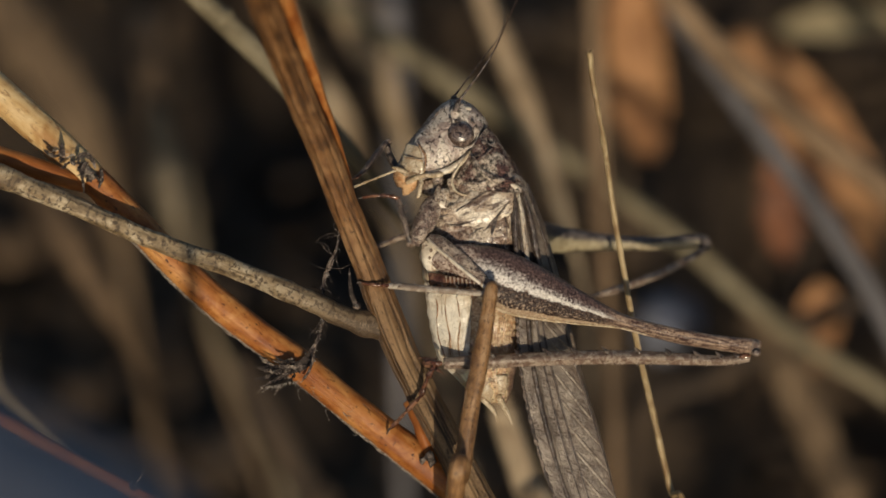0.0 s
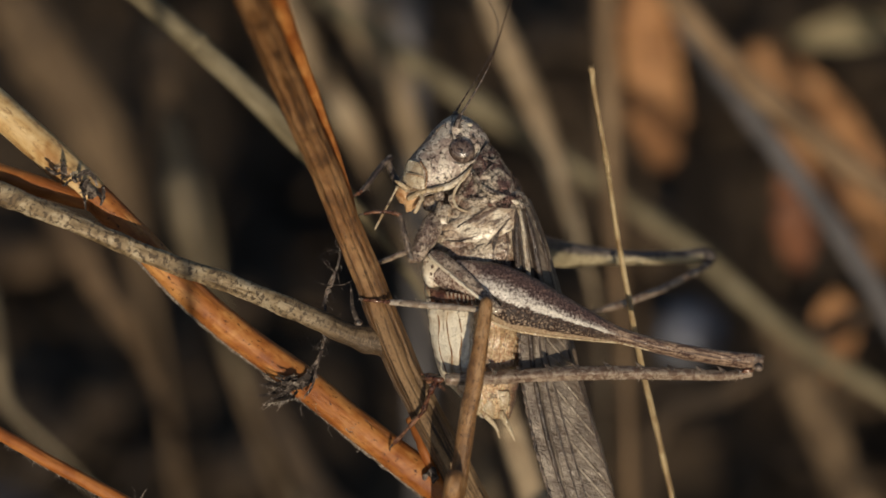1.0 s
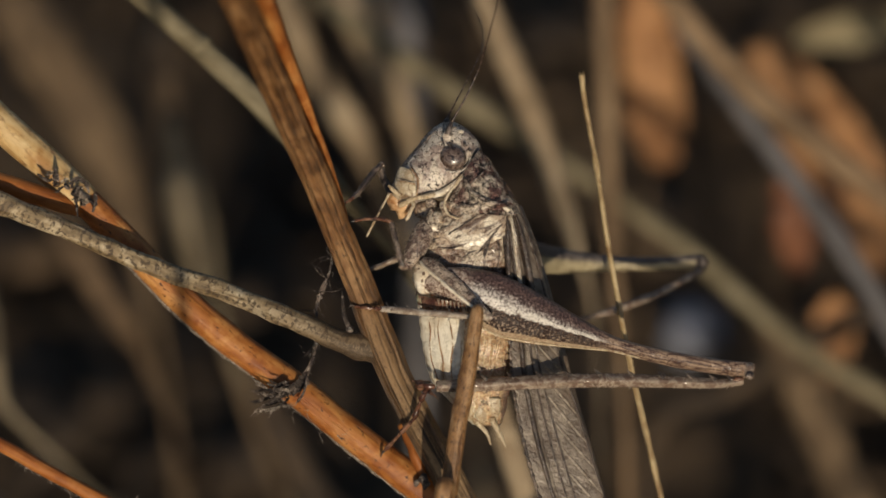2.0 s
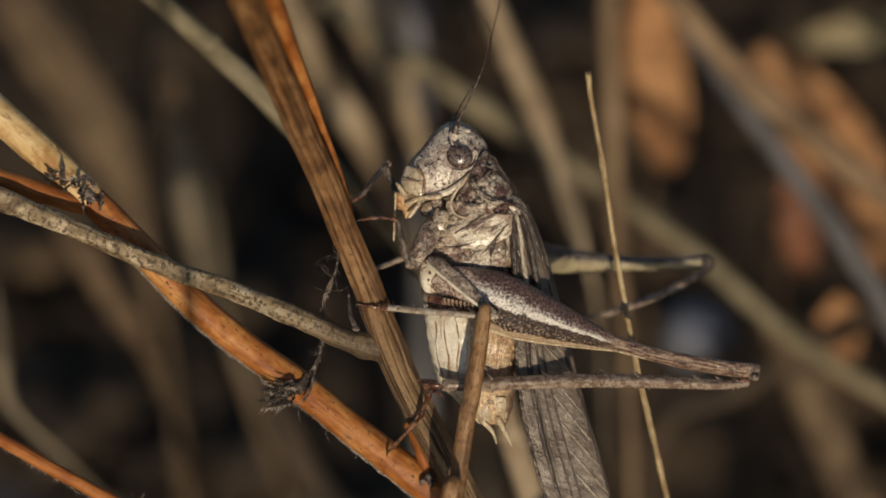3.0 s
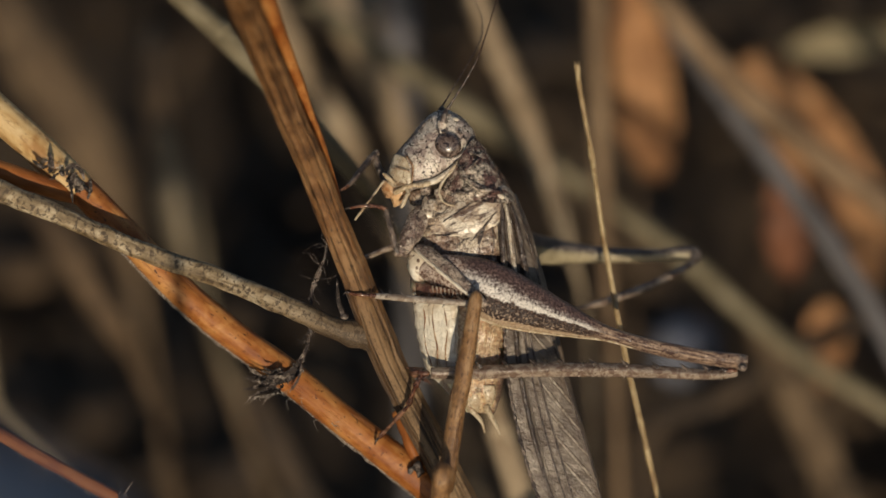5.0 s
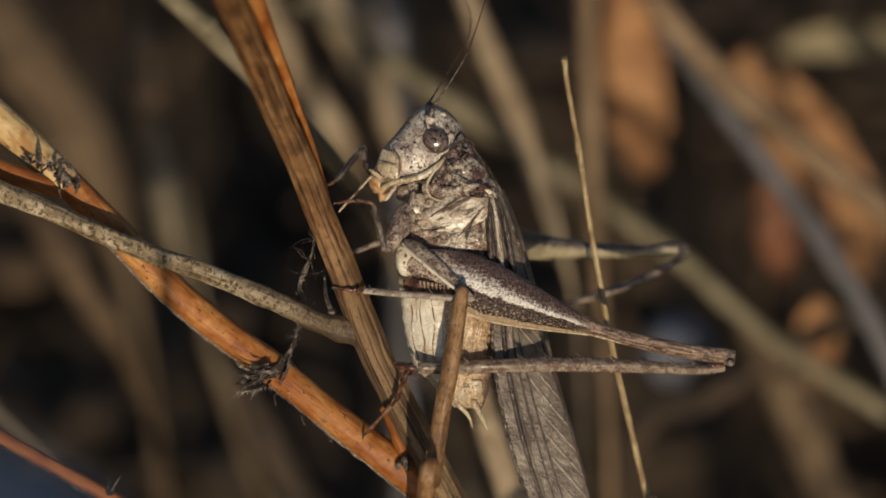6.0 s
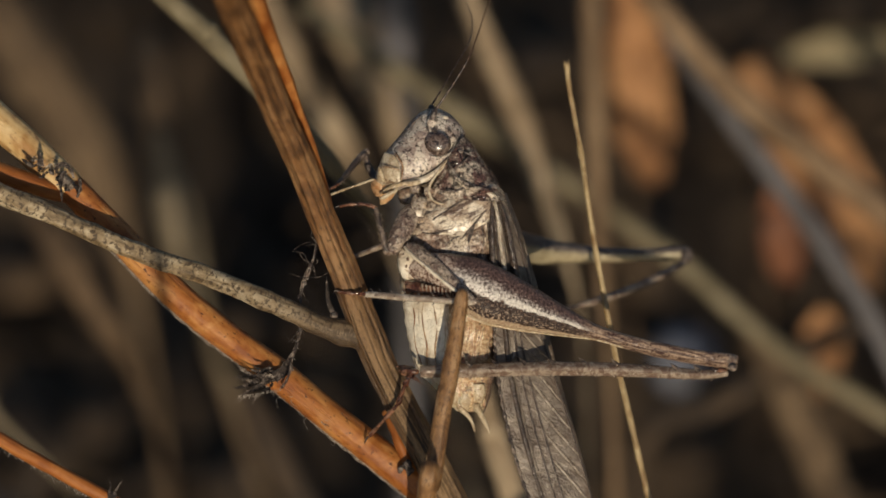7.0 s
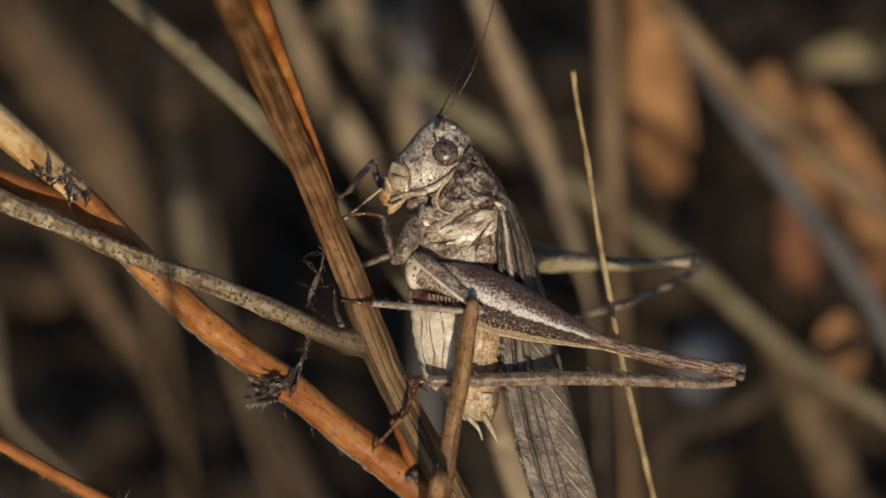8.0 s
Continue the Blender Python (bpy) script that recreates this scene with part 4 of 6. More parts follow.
# ---- the bush cricket ----
def spine(at, tip, r=0.07):
    return tube([(*at, r), (*[(a + b) / 2 for a, b in zip(at, tip)], r * 0.6), (*tip, 0.008)], 6, 3)


def build_cricket():
    bug = thing("bush_cricket", (-3.35, -1, -7.14), "mottled grey-brown bush cricket with folded wings clinging to a stalk", "cricket")

    # body: thorax, then the ringed abdomen
    part("thorax", loft([((0.24, 0, 3.56), (4.84, 0, 4.92), 2.1), ((-0.56, 0, 3), (5.44, 0, 3.64), 2.4), ((-1.44, 0, 1.64), (5.84, 0, 2.04), 2.55), ((-1.76, 0, 0.04), (6.16, 0, 0.04), 2.6), ((-1.28, 0, -1.48), (6.4, 0, -1.64), 2.55), ((-0.56, 0, -2.36), (6.24, 0, -2.56), 2.3)], 64, 10, 0.09, 0.8, 2.3), THORAX_SKIN, bug)
    part("abdomen", loft([((-1.28, 0, -0.84), (6.4, 0, -1.16), 2.45), ((-1.48, 0, -1.96), (6.48, 0, -2.36), 2.6), ((-1.08, 0, -3.56), (6.4, 0, -3.96), 2.55), ((-0.72, 0, -5.36), (5.92, 0, -5.64), 2.45), ((-0.48, 0, -7.36), (5.52, 0, -7.64), 2.35), ((0.04, 0, -9.08), (5.32, 0, -9.4), 2.1), ((1.24, 0, -10.44), (5.12, 0, -10.68), 1.6), ((2.16, 0, -11.36), (4.96, 0, -11.48), 1.1), ((2.72, 0, -11.96), (4.64, 0, -12.04), 0.5)], 44, 8, 0.05, 0.9, 2.2, wrinkle=0.055, pitch=1.5), ABDOMEN_SKIN, bug)
    # cream belly with creases along it
    belly_rows = [(-1.15, 2.0, -3.5, 0.45), (-1.12, 2.1, -4.2, 0.80), (-1.0, 2.15, -5.2, 0.86), (-0.82, 2.1, -6.3, 0.86), (-0.62, 2.05, -7.4, 0.84), (-0.38, 2.0, -8.4, 0.74), (0.1, 1.9, -9.3, 0.52), (0.7, 1.7, -9.9, 0.2)]
    belly = part("belly", loft([((a, -0.9, z), (b, -2.45, z), h) for a, b, z, h in belly_rows], 40, 9, 0.07, 0.7, 2.2), BELLY_SKIN, bug, "smooth cream belly skin")
    for share, wave in ((0.20, 0.0), (0.43, 2.1), (0.70, 4.4)):
        rows = []
        for k, (a, b, z, h) in enumerate(belly_rows[1:7]):
            q = share + 0.035 * math.sin(1.9 * k + wave)
            rows.append((a + (b - a) * q, -0.9 - 1.55 * q - h * 2 * math.sqrt(q * (1 - q)) * 1.0, z, (0.02, 0.06, 0.045, 0.07, 0.05, 0.02)[k]))
        part("belly_crease", tube(rows, 8, 8, 0.5, 0.25), JAW_SKIN, belly, "brown crease in the belly")
    for x, z in ((2.48, -11.0), (3.28, -11.24), (4.16, -11.0)):
        part("tail_plate", loft([((x - 0.64, -1.2, z + 1.0), (x + 0.56, -1.3, z + 1.0), 0.5), ((x - 0.48, -0.9, z), (x + 0.48, -1.0, z), 0.45), ((x - 0.12, -0.5, z - 0.7), (x + 0.28, -0.5, z - 0.7), 0.15)], 18, 5, 0.2, 0.5), FACE_SKIN if x > 3 else PALP_SKIN, bug)
    part("cercus", tube([(2.63, -0.7, -11.21, 0.24), (3.27, -0.8, -12.01, 0.2), (3.75, -0.8, -12.61, 0.13), (3.99, -0.8, -13.36, 0.06)], 10, 6, 0.2, 0.4), PALP_SKIN, bug, "cream tail prong")
    part("cercus", tube([(4.07, -0.9, -11.45, 0.26), (4.39, -1, -12.16, 0.2), (4.7, -1, -12.72, 0.15), (5.06, -1, -13.51, 0.05)], 10, 6, 0.2, 0.4), PALP_SKIN, bug, "cream tail prong")

    # flank plates of the thorax, overlapping and pale
    part("flank_plate", loft([((-0.48, -2.1, 1.47), (0, -2.1, 0.12), 0.25), ((0.83, -2.4, 2.26), (1.75, -2.45, 0.28), 0.32), ((2.62, -2.5, 3.05), (3.49, -2.55, 0.67), 0.36), ((4.13, -2.4, 3.53), (5, -2.4, 1.63), 0.36), ((4.92, -2.2, 3.61), (5.32, -2.2, 2.74), 0.2)], 30, 8, 0.3, 0.6), PLATE_SKIN, bug, "pale streaked shoulder plate")
    part("flank_plate", loft([((0.24, -2.3, 0.04), (0.64, -2.3, -1.07), 0.22), ((1.75, -2.5, 0.44), (2.62, -2.5, -1.23), 0.32), ((3.25, -2.5, 1.03), (4.28, -2.5, -0.83), 0.32), ((4.29, -2.3, 1.55), (4.92, -2.3, 0.04), 0.2)], 30, 8, 0.35, 0.5), THORAX_SKIN, bug)
    part("flank_plate", loft([((-0.24, -1.8, 3.54), (0.32, -1.8, 2.74), 0.4), ((-0.64, -2.1, 2.66), (0.64, -2.1, 1.79), 0.55), ((-1.03, -2, 1.71), (0.24, -2, 0.91), 0.3)], 22, 5, 0.3, 0.5), THORAX_SKIN, bug)
    # dark seams between the plates
    for rows in ([(0.63, -2.45, 1.19, 0.03), (1.27, -2.72, 1.7, 0.06), (2.14, -2.8, 2.26, 0.05), (3.25, -2.82, 3.05, 0.03)], [(5.16, -2.5, 2.82, 0.03), (4.52, -2.75, 1.94, 0.06), (3.8, -2.8, 1.07, 0.08), (2.85, -2.78, 0.04, 0.06), (1.51, -2.7, -0.83, 0.03)], [(3.96, -2.78, 1.31, 0.05), (3.72, -2.82, 0.67, 0.14), (3.53, -2.8, 0.04, 0.1), (3.57, -2.75, -0.44, 0.04)], [(0.24, -2.5, 0.63, 0.03), (1.11, -2.72, 0.52, 0.05), (2.14, -2.8, 0.83, 0.03)], [(1.66, -2.72, -0.44, 0.03), (2.46, -2.8, 0.2, 0.05), (3.09, -2.8, 0.44, 0.03)], [(-0.63, -2.35, 1.31, 0.04), (-0.08, -2.5, 1.15, 0.06), (0.48, -2.55, 1.31, 0.03)], [(4.44, -2.55, 1.23, 0.03), (4.56, -2.6, 0.2, 0.05), (4.48, -2.6, -0.83, 0.03)], [(2.46, -2.75, 4.87, 0.04), (2.93, -2.72, 5.43, 0.07), (3.49, -2.55, 5.91, 0.04)], [(1.51, -2.86, 3.37, 0.03), (1.98, -2.92, 3.6, 0.07), (2.53, -2.95, 3.52, 0.1), (3.25, -2.95, 3.84, 0.05)], [(2.62, -2.1, 6.63, 0.03), (3.17, -2.35, 6.31, 0.06), (3.97, -2.4, 5.99, 0.03)]):
        part("seam", tube(rows, 8, 6, 0.4, 0.25), DARK_LEG_SKIN, bug, "dark seam between body plates")
    for centre, radii, turn in (((-0.32, -2.25, 2.1), (0.42, 0.25, 0.34), 40), ((0.08, -2.4, 1.55), (0.34, 0.25, 0.26), 10), ((-0.12, -2.45, 0.83), (0.28, 0.3, 0.24), 0), ((0.63, -2.5, 1.79), (0.4, 0.22, 0.2), 35)):
        part("side_plate", ball(centre, radii, 14, None, 0.3, turn), PLATE_SKIN, bug, "small pale neck plate")
    for x, y, z, r in ((-1.05, -2.78, -0.95, 0.10), (-0.75, -2.98, -1.25, 0.12), (-1.15, -2.78, -1.55, 0.09), (-0.62, -3.0, -0.75, 0.09), (-0.85, -3.02, -1.75, 0.11)):
        part("hip_spot", ball((x, y, z), (r, 0.06, r * 1.3), 10, None, 0.3), TIBIA_SKIN, bug, "brown spot on the hip")
    part("shoulder_tip", ball((4.93, -2.42, 3.36), (0.42, 0.22, 0.24), 16, None, 0.15, -20), CREAM_SKIN, bug, "glossy pale tip of the shoulder plate")
    part("hip_lobe", ball((-0.67, -2.45, -1.63), (0.80, 0.60, 1.25), 22, None, 0.12, 12), CREAM_SKIN, bug, "pale rounded hip lobe")
    part("hip_lobe", ball((0.71, -2.1, 3.54), (0.42, 0.35, 0.36), 14, None, 0.4), THORAX_SKIN, bug)
    part("hip_lobe", ball((-0.24, -1.8, 3.74), (0.40, 0.36, 0.42), 14, None, 0.4), LEG_SKIN, bug)
    part("neck", ball((-0.48, -0.5, 3.31), (1.0, 0.8, 0.75), 18, None, 0.35), THORAX_SKIN, bug, "red-brown neck skin")
    part("hip_lobe", ball((0.24, -2.3, 2.74), (0.42, 0.3, 0.5), 14, None, 0.35), PLATE_SKIN, bug)

    # pronotum: a saddle over the back of the head and the shoulders
    part("pronotum", loft([((1.36, 0, 4.84), (3.2, 0, 7.64), 2.3), ((0.88, 0, 4.12), (3.84, 0, 6.84), 2.6), ((0.6, 0, 3.4), (4.64, 0, 5.72), 2.75), ((0.88, 0, 2.84), (5.36, 0, 4.6), 2.85), ((1.76, 0, 2.6), (5.92, 0, 3.64), 2.85), ((2.88, 0, 2.68), (6.24, 0, 2.92), 2.7)], 56, 10, 0.06, 0.8, 2.4), COLLAR_SKIN, bug, "dark brown saddle plate with paler rim")
    part("pronotum_rim", tube([(2.94, -1.7, 6.96, 0.08), (2.14, -2.15, 5.88, 0.09), (1.23, -2.25, 4.72, 0.1), (0.75, -2.3, 3.77, 0.1), (0.95, -2.45, 2.98, 0.1), (1.82, -2.55, 2.62, 0.09), (3.02, -2.45, 2.66, 0.08)], 10, 8, 0.4, 0.4), FACE_SKIN, bug, "pale raised rim")
    part("pronotum_ridge", tube([(2.14, -2.75, 5.35, 0.16), (2.69, -2.95, 4.4, 0.22), (3.8, -2.9, 3.76, 0.24), (5.16, -2.5, 3.61, 0.16)], 10, 8, 0.4, 0.5), COLLAR_SKIN, bug)

    # head
    head = part("head", loft([((0.88, 0, 9.56), (1.36, 0, 9.52), 0.30), ((0.08, 0, 9.2), (2.4, 0, 8.92), 1.3), ((-0.8, 0, 8.32), (3.2, 0, 7.8), 1.95), ((-1.6, 0, 7.36), (3.12, 0, 6.36), 2.25), ((-2.28, 0, 6.44), (2.32, 0, 5.16), 2.25), ((-2.8, 0, 5.52), (0.88, 0, 4.32), 2.0), ((-3.12, 0, 4.68), (-0.72, 0, 3.8), 1.6), ((-3.2, 0, 3.88), (-1.84, 0, 3.56), 0.9)], 44, 8, 0.04, 0.9, 2.2), HEAD_SKIN, bug)
    eye = part("eye", ball((1.31, -2.02, 6.92), (0.98, 0.62, 0.92), 28, None, 0.0, -15), EYE_SKIN, head, "glossy dark brown compound eye")
    part("eye_rim", tube([(0.32, -2.15, 7.11, 0.06), (0.56, -2.3, 6.23, 0.06), (1.35, -2.35, 5.91, 0.06), (2.14, -2.2, 6.15, 0.07), (2.54, -1.9, 6.88, 0.07), (2.31, -1.7, 7.76, 0.06), (1.35, -1.85, 8.07, 0.06), (0.56, -2, 7.75, 0.06), (0.32, -2.15, 7.11, 0.06)], 8, 6), HEAD_SKIN, head)
    part("cheek_fold", tube([(-1.59, -1.8, 6.32, 0.03), (-1.27, -2, 5.6, 0.04), (-1.11, -1.96, 4.97, 0.03)], 8, 6), RED_SKIN, head, "brown cheek seam")
    part("cheek_fold", tube([(2.86, -1.75, 6.75, 0.12), (2.3, -2.0, 5.9, 0.17), (1.5, -2.05, 5.1, 0.22), (0.6, -1.95, 4.5, 0.25), (-0.32, -1.75, 4.25, 0.22), (-1.2, -1.6, 4.1, 0.16)], 14, 8, 0.12, 0.6), CREAM_SKIN, head, "pale seam under the cheek")
    part("clypeus", loft([((-2.47, -1.1, 6.34), (-1.67, -1.85, 6.08), 0.25), ((-2.79, -1, 5.46), (-1.27, -1.95, 5.13), 0.42), ((-2.99, -0.9, 4.59), (-1.27, -1.85, 4.25), 0.36), ((-3.11, -0.7, 4.03), (-1.67, -1.5, 3.86), 0.2)], 22, 6, 0.1, 0.6), FACE_SKIN, head, "yellowish-brown face plate")
    part("cheek_fold", tube([(-2.62, -1.75, 5.29, 0.04), (-1.99, -2.2, 5.2, 0.06), (-1.35, -2.38, 5.04, 0.04)], 8, 6, 0.3, 0.3), JAW_SKIN, head, "brown cheek seam")
    part("cheek_fold", tube([(-1.67, -2, 6.24, 0.05), (-1.15, -2.35, 5.36, 0.08), (-1.23, -2.2, 4.25, 0.05)], 8, 6, 0.3, 0.3), JAW_SKIN, head, "brown cheek seam")
    part("labrum", loft([((-3.36, -0.2, 4.52), (-2.47, -1, 4.27), 0.4), ((-3.4, -0.2, 3.88), (-2.47, -1, 3.63), 0.4), ((-3.12, -0.2, 3.24), (-2.55, -0.8, 3.15), 0.2)], 20, 6, 0.12, 0.5), LIT_MOUTH_SKIN, head, "orange-brown upper lip, light through it put into the colour")
    jaw = part("jaw", loft([((-2.71, -0.9, 4.03), (-1.59, -1.2, 3.86), 0.4), ((-2.79, -0.7, 3.31), (-1.67, -1, 3.31), 0.45), ((-2.64, -0.4, 2.6), (-2.28, -0.6, 2.67), 0.12)], 20, 6, 0.12, 0.5), LIT_MOUTH_SKIN, bug, "orange-brown jaw, brightened as if lit through", pivot=(-2.15, -1, 3.95))
    part("antenna_socket", ball((0.95, -1.75, 8.47), (0.40, 0.35, 0.46), 16, None, 0.2), HEAD_SKIN, head)
    part("antenna_socket", ball((0.88, -0.2, 9.51), (0.26, 0.3, 0.24), 14, None, 0.2), DARK_LEG_SKIN, head)
    part("scape", tube([(0.95, -2, 8.54, 0.24), (1.07, -2.1, 9.02, 0.22), (1.23, -2.1, 9.45, 0.13)], 12, 5, 0.1, 0.4), DARK_LEG_SKIN, head)
    part("brow_spot", ball((1.79, -1.3, 8.72), (0.30, 0.25, 0.2), 14, None, 0.3), CREAM_SKIN, head, "pale spot on the brow")
    for centre, radii, turn in (((0, -1.35, 8.72), (0.20, 0.08, 0.07), 40), ((-0.36, -1.42, 8.4), (0.22, 0.08, 0.08), 50), ((-0.68, -1.5, 8), (0.18, 0.08, 0.07), 40), ((-1.03, -1.55, 7.68), (0.16, 0.08, 0.06), 20), ((0.6, -1.95, 7.99), (0.10, 0.08, 0.22), 20), ((1.11, -2, 7.83), (0.26, 0.08, 0.08), -10), ((2.15, -1.75, 7.87), (0.20, 0.1, 0.09), -50), ((2.63, -1.6, 7.28), (0.1, 0.1, 0.22), 10), ((1.35, -1.2, 9.04), (0.16, 0.08, 0.07), 20), ((0.64, -1, 9.13), (0.14, 0.08, 0.07), 60)):
        part("fleck", ball((centre[0], centre[1] - 0.16, centre[2]), radii, 12, None, 0.5, turn), DARK_LEG_SKIN, head, "small black fleck")
    part("brow_spot", ball((0.36, -1.25, 8.76), (0.17, 0.18, 0.16), 12, None, 0.3), CREAM_SKIN, head)

    # feelers and palps: they wave, so each turns about its root
    near_feeler = part("antenna", tube([(1.19, -2.1, 9.33, 0.1), (1.83, -2.4, 10.36, 0.07), (2.54, -2.8, 11.53, 0.07), (3.25, -3.2, 12.9, 0.06), (3.7, -4.5, 14.14, 0.05), (4.14, -7, 15.47, 0.04), (4.68, -10, 17.05, 0.04), (5.38, -14, 19.1, 0.04), (6.41, -19, 21.77, 0.03)], 8, 6, 0.15, 0.2), FEELER_SKIN, bug, "long thread-like antenna", pivot=(1.11, -2, 9.1))
    far_feeler = part("antenna", tube([(0.84, 0.2, 9.65, 0.09), (1.24, 0.6, 10.3, 0.06), (1.77, 1.2, 11.2, 0.05), (2.42, 2, 12.28, 0.04), (3.15, 3, 13.53, 0.04), (3.74, 4.5, 14.74, 0.04), (3.85, 7, 16.41, 0.04), (3.14, 10, 18.23, 0.03), (1.51, 14, 20.56, 0.03)], 8, 6, 0.15, 0.2), FEELER_SKIN, bug, "long thread-like antenna", pivot=(0.84, 0, 9.52))

    def palp(rows, pivot, label):
        ob = part("palp", tube(rows, 12, 6, 0.12, 0.3), PALP_SKIN, bug, label, pivot=pivot)
        return ob

    long_palp = palp([(-1.91, -1.6, 3.86, 0.2), (-1.27, -1.9, 4.09, 0.17), (-1.03, -2, 4.13, 0.13), (-0.72, -2.05, 4.13, 0.18), (-0.16, -2.1, 4.25, 0.2), (0.08, -2.1, 4.37, 0.1)], (-1.91, -1.6, 3.86), "jointed cream mouth feeler")
    part("palp_joint", tube([(-2.47, -1.4, 3.54, 0.17), (-2.07, -1.6, 3.74, 0.19), (-1.75, -1.7, 3.86, 0.16)], 10, 5, 0.1, 0.3), PALP_SKIN, bug)
    drop_palp = palp([(-1.59, -1.7, 3.94, 0.15), (-1.47, -1.9, 3.54, 0.13), (-1.63, -2, 3.3, 0.14), (-1.83, -2, 2.82, 0.15), (-2.03, -2, 2.5, 0.09)], (-1.55, -1.7, 3.86), "jointed cream mouth feeler")
    fore_palp = palp([(-2.47, -1.6, 4.26, 0.12), (-2.86, -1.8, 4.49, 0.15), (-3.18, -1.9, 4.69, 0.14), (-3.38, -1.9, 4.81, 0.07)], (-2.47, -1.5, 4.26), "jointed cream mouth feeler")

    thread_palp = part("palp", tube([(-3.19, -1.2, 4.42, 0.1), (-3.74, -1.3, 3.86, 0.07), (-3.82, -1.3, 3.78, 0.09), (-4.62, -1.4, 2.99, 0.07), (-4.7, -1.4, 2.91, 0.09), (-5.53, -1.5, 2.07, 0.08), (-5.61, -1.5, 1.99, 0.03)], 10, 6, 0.1, 0.3), PALP_SKIN, bug, "slender pale mouth feeler", pivot=(-3.19, -1.2, 4.42))

    # wings folded along the back
    near_wing = [((4.73, -2.1, 3.54), (6.07, -0.3, 3.56), 0.22), ((4.8, -2.3, 2.02), (6.64, -0.2, 1.96), 0.34), ((4.96, -2.3, 0.04), (7.36, 0, 0.04), 0.36), ((5.16, -2.2, -2.34), (8.01, 0.2, -2.56), 0.36), ((5.28, -2, -4.73), (8.57, 0.3, -4.76), 0.34), ((5.33, -1.8, -7.12), (9.05, 0.4, -6.97), 0.32), ((5.53, -1.6, -9.51), (9.78, 0.5, -9.26), 0.3), ((6.22, -1.2, -13.11), (10.91, 0.7, -12.87), 0.28), ((7.26, -0.9, -16.71), (11.95, 0.8, -16.4), 0.26), ((8.63, -0.5, -20.17), (12.76, 0.9, -19.78), 0.2), ((9.51, -0.3, -21.94), (12.92, 0.9, -21.54), 0.12)]
    wing = part("wing", loft(near_wing, 26, 8, 0.05, 1.5), WING_SKIN, bug, "grey-brown leathery folded wing with dark veins")
    edges = spline([(*a, *b, h) for a, b, h in near_wing], 6)
    # veins fan from the front edge towards the hind edge
    for high, low, r, dark in ((0.02, 0.02, 0.07, True), (0.24, 0.22, 0.16, True), (0.30, 0.29, 0.06, False), (0.40, 0.42, 0.07, True), (0.50, 0.55, 0.07, True), (0.90, 0.985, 0.07, True)):
        rows = []
        for k, e in enumerate(edges[3:-3:3]):
            share = high + (low - high) * min(1.0, k / 17) ** 1.3
            rows.append((*(e[:3] * (1 - share) + e[3:6] * share - np.array((0, e[6] * 2 * math.sqrt(share * (1 - share)) * 1.04, 0))), r * (1.0 if k < 15 else 0.7)))
        part("wing_vein", tube([(x, y, z, 1.25 * w) for x, y, z, w in rows], 8, 3, 0.3, 0.3), VEIN_SKIN if dark else WING_SKIN, wing)
    # slanting folds between the last long vein and the hind edge
    for i in range(16, 55, 3):
        rows = []
        for k in range(7):
            e, share = edges[min(i + k, len(edges) - 2)], 0.56 + 0.07 * k
            rows.append((*(e[:3] * (1 - share) + e[3:6] * share - np.array((0, e[6] * 2 * math.sqrt(share * (1 - share)) * 1.02, 0))), (0.05, 0.09, 0.10, 0.09, 0.08, 0.06, 0.03)[k]))
        part("wing_fold", tube(rows, 8, 3, 0.25, 0.3), FOLD_SKIN, wing)
    rim = []
    for i, e in enumerate(spline([(*a, *b, h) for a, b, h in near_wing[4:]], 9)):
        rim.append((*(e[:3] * 0.985 + e[3:6] * 0.015 - np.array((0, e[6] * 0.3, 0))), 0.17 if i % 2 else 0.05))
    part("wing_rim", tube(rim[:-2], 8, 2, 0.2, 0.3), DARK_LEG_SKIN, wing, "dark beaded rim of the wing")
    part("wing_vein", tube([(5.08, -2.35, 3.14, 0.06), (5.15, -2.55, 1.63, 0.17), (5.19, -2.58, -0.36, 0.19), (5.32, -2.45, -2.74, 0.16), (5.44, -2.25, -5.52, 0.1)], 10, 6, 0.25, 0.3), VEIN_SKIN, wing, "dark front edge of the wing")
    part("wing_vein", tube([(5.32, -2.2, 2.98, 0.1), (5.64, -2.36, 1.23, 0.17), (5.87, -2.3, -0.56, 0.18), (6.2, -2.1, -3.14, 0.15), (6.6, -1.9, -5.92, 0.1)], 12, 6, 0.15, 0.5), PLATE_SKIN, wing, "pale streak along the wing")
    part("wing_vein", tube([(5.65, -1.7, 3.14, 0.05), (6.2, -1.75, 1.23, 0.22), (6.6, -1.65, -0.76, 0.27), (7.1, -1.4, -3.54, 0.22), (7.65, -1.3, -6.33, 0.08)], 10, 6, 0.25, 0.3), VEIN_SKIN, wing, "dark vein of the wing")
    part("wing", loft([((5.14, 1.2, 3.57), (6.2, 1.8, 3.58), 0.2), ((5.87, 1.4, 0.44), (7.57, 2, 0.04), 0.3), ((6.68, 1.6, -3.98), (8.78, 2.2, -4.39), 0.3), ((7.48, 1.8, -8.81), (9.92, 2.4, -9.23), 0.3), ((8.7, 2, -14.46), (11.46, 2.6, -14.48), 0.25), ((10.07, 2.2, -19.7), (12.52, 2.8, -19.42), 0.15)], 20, 6, 0.05, 1.5), WING_SKIN, bug)

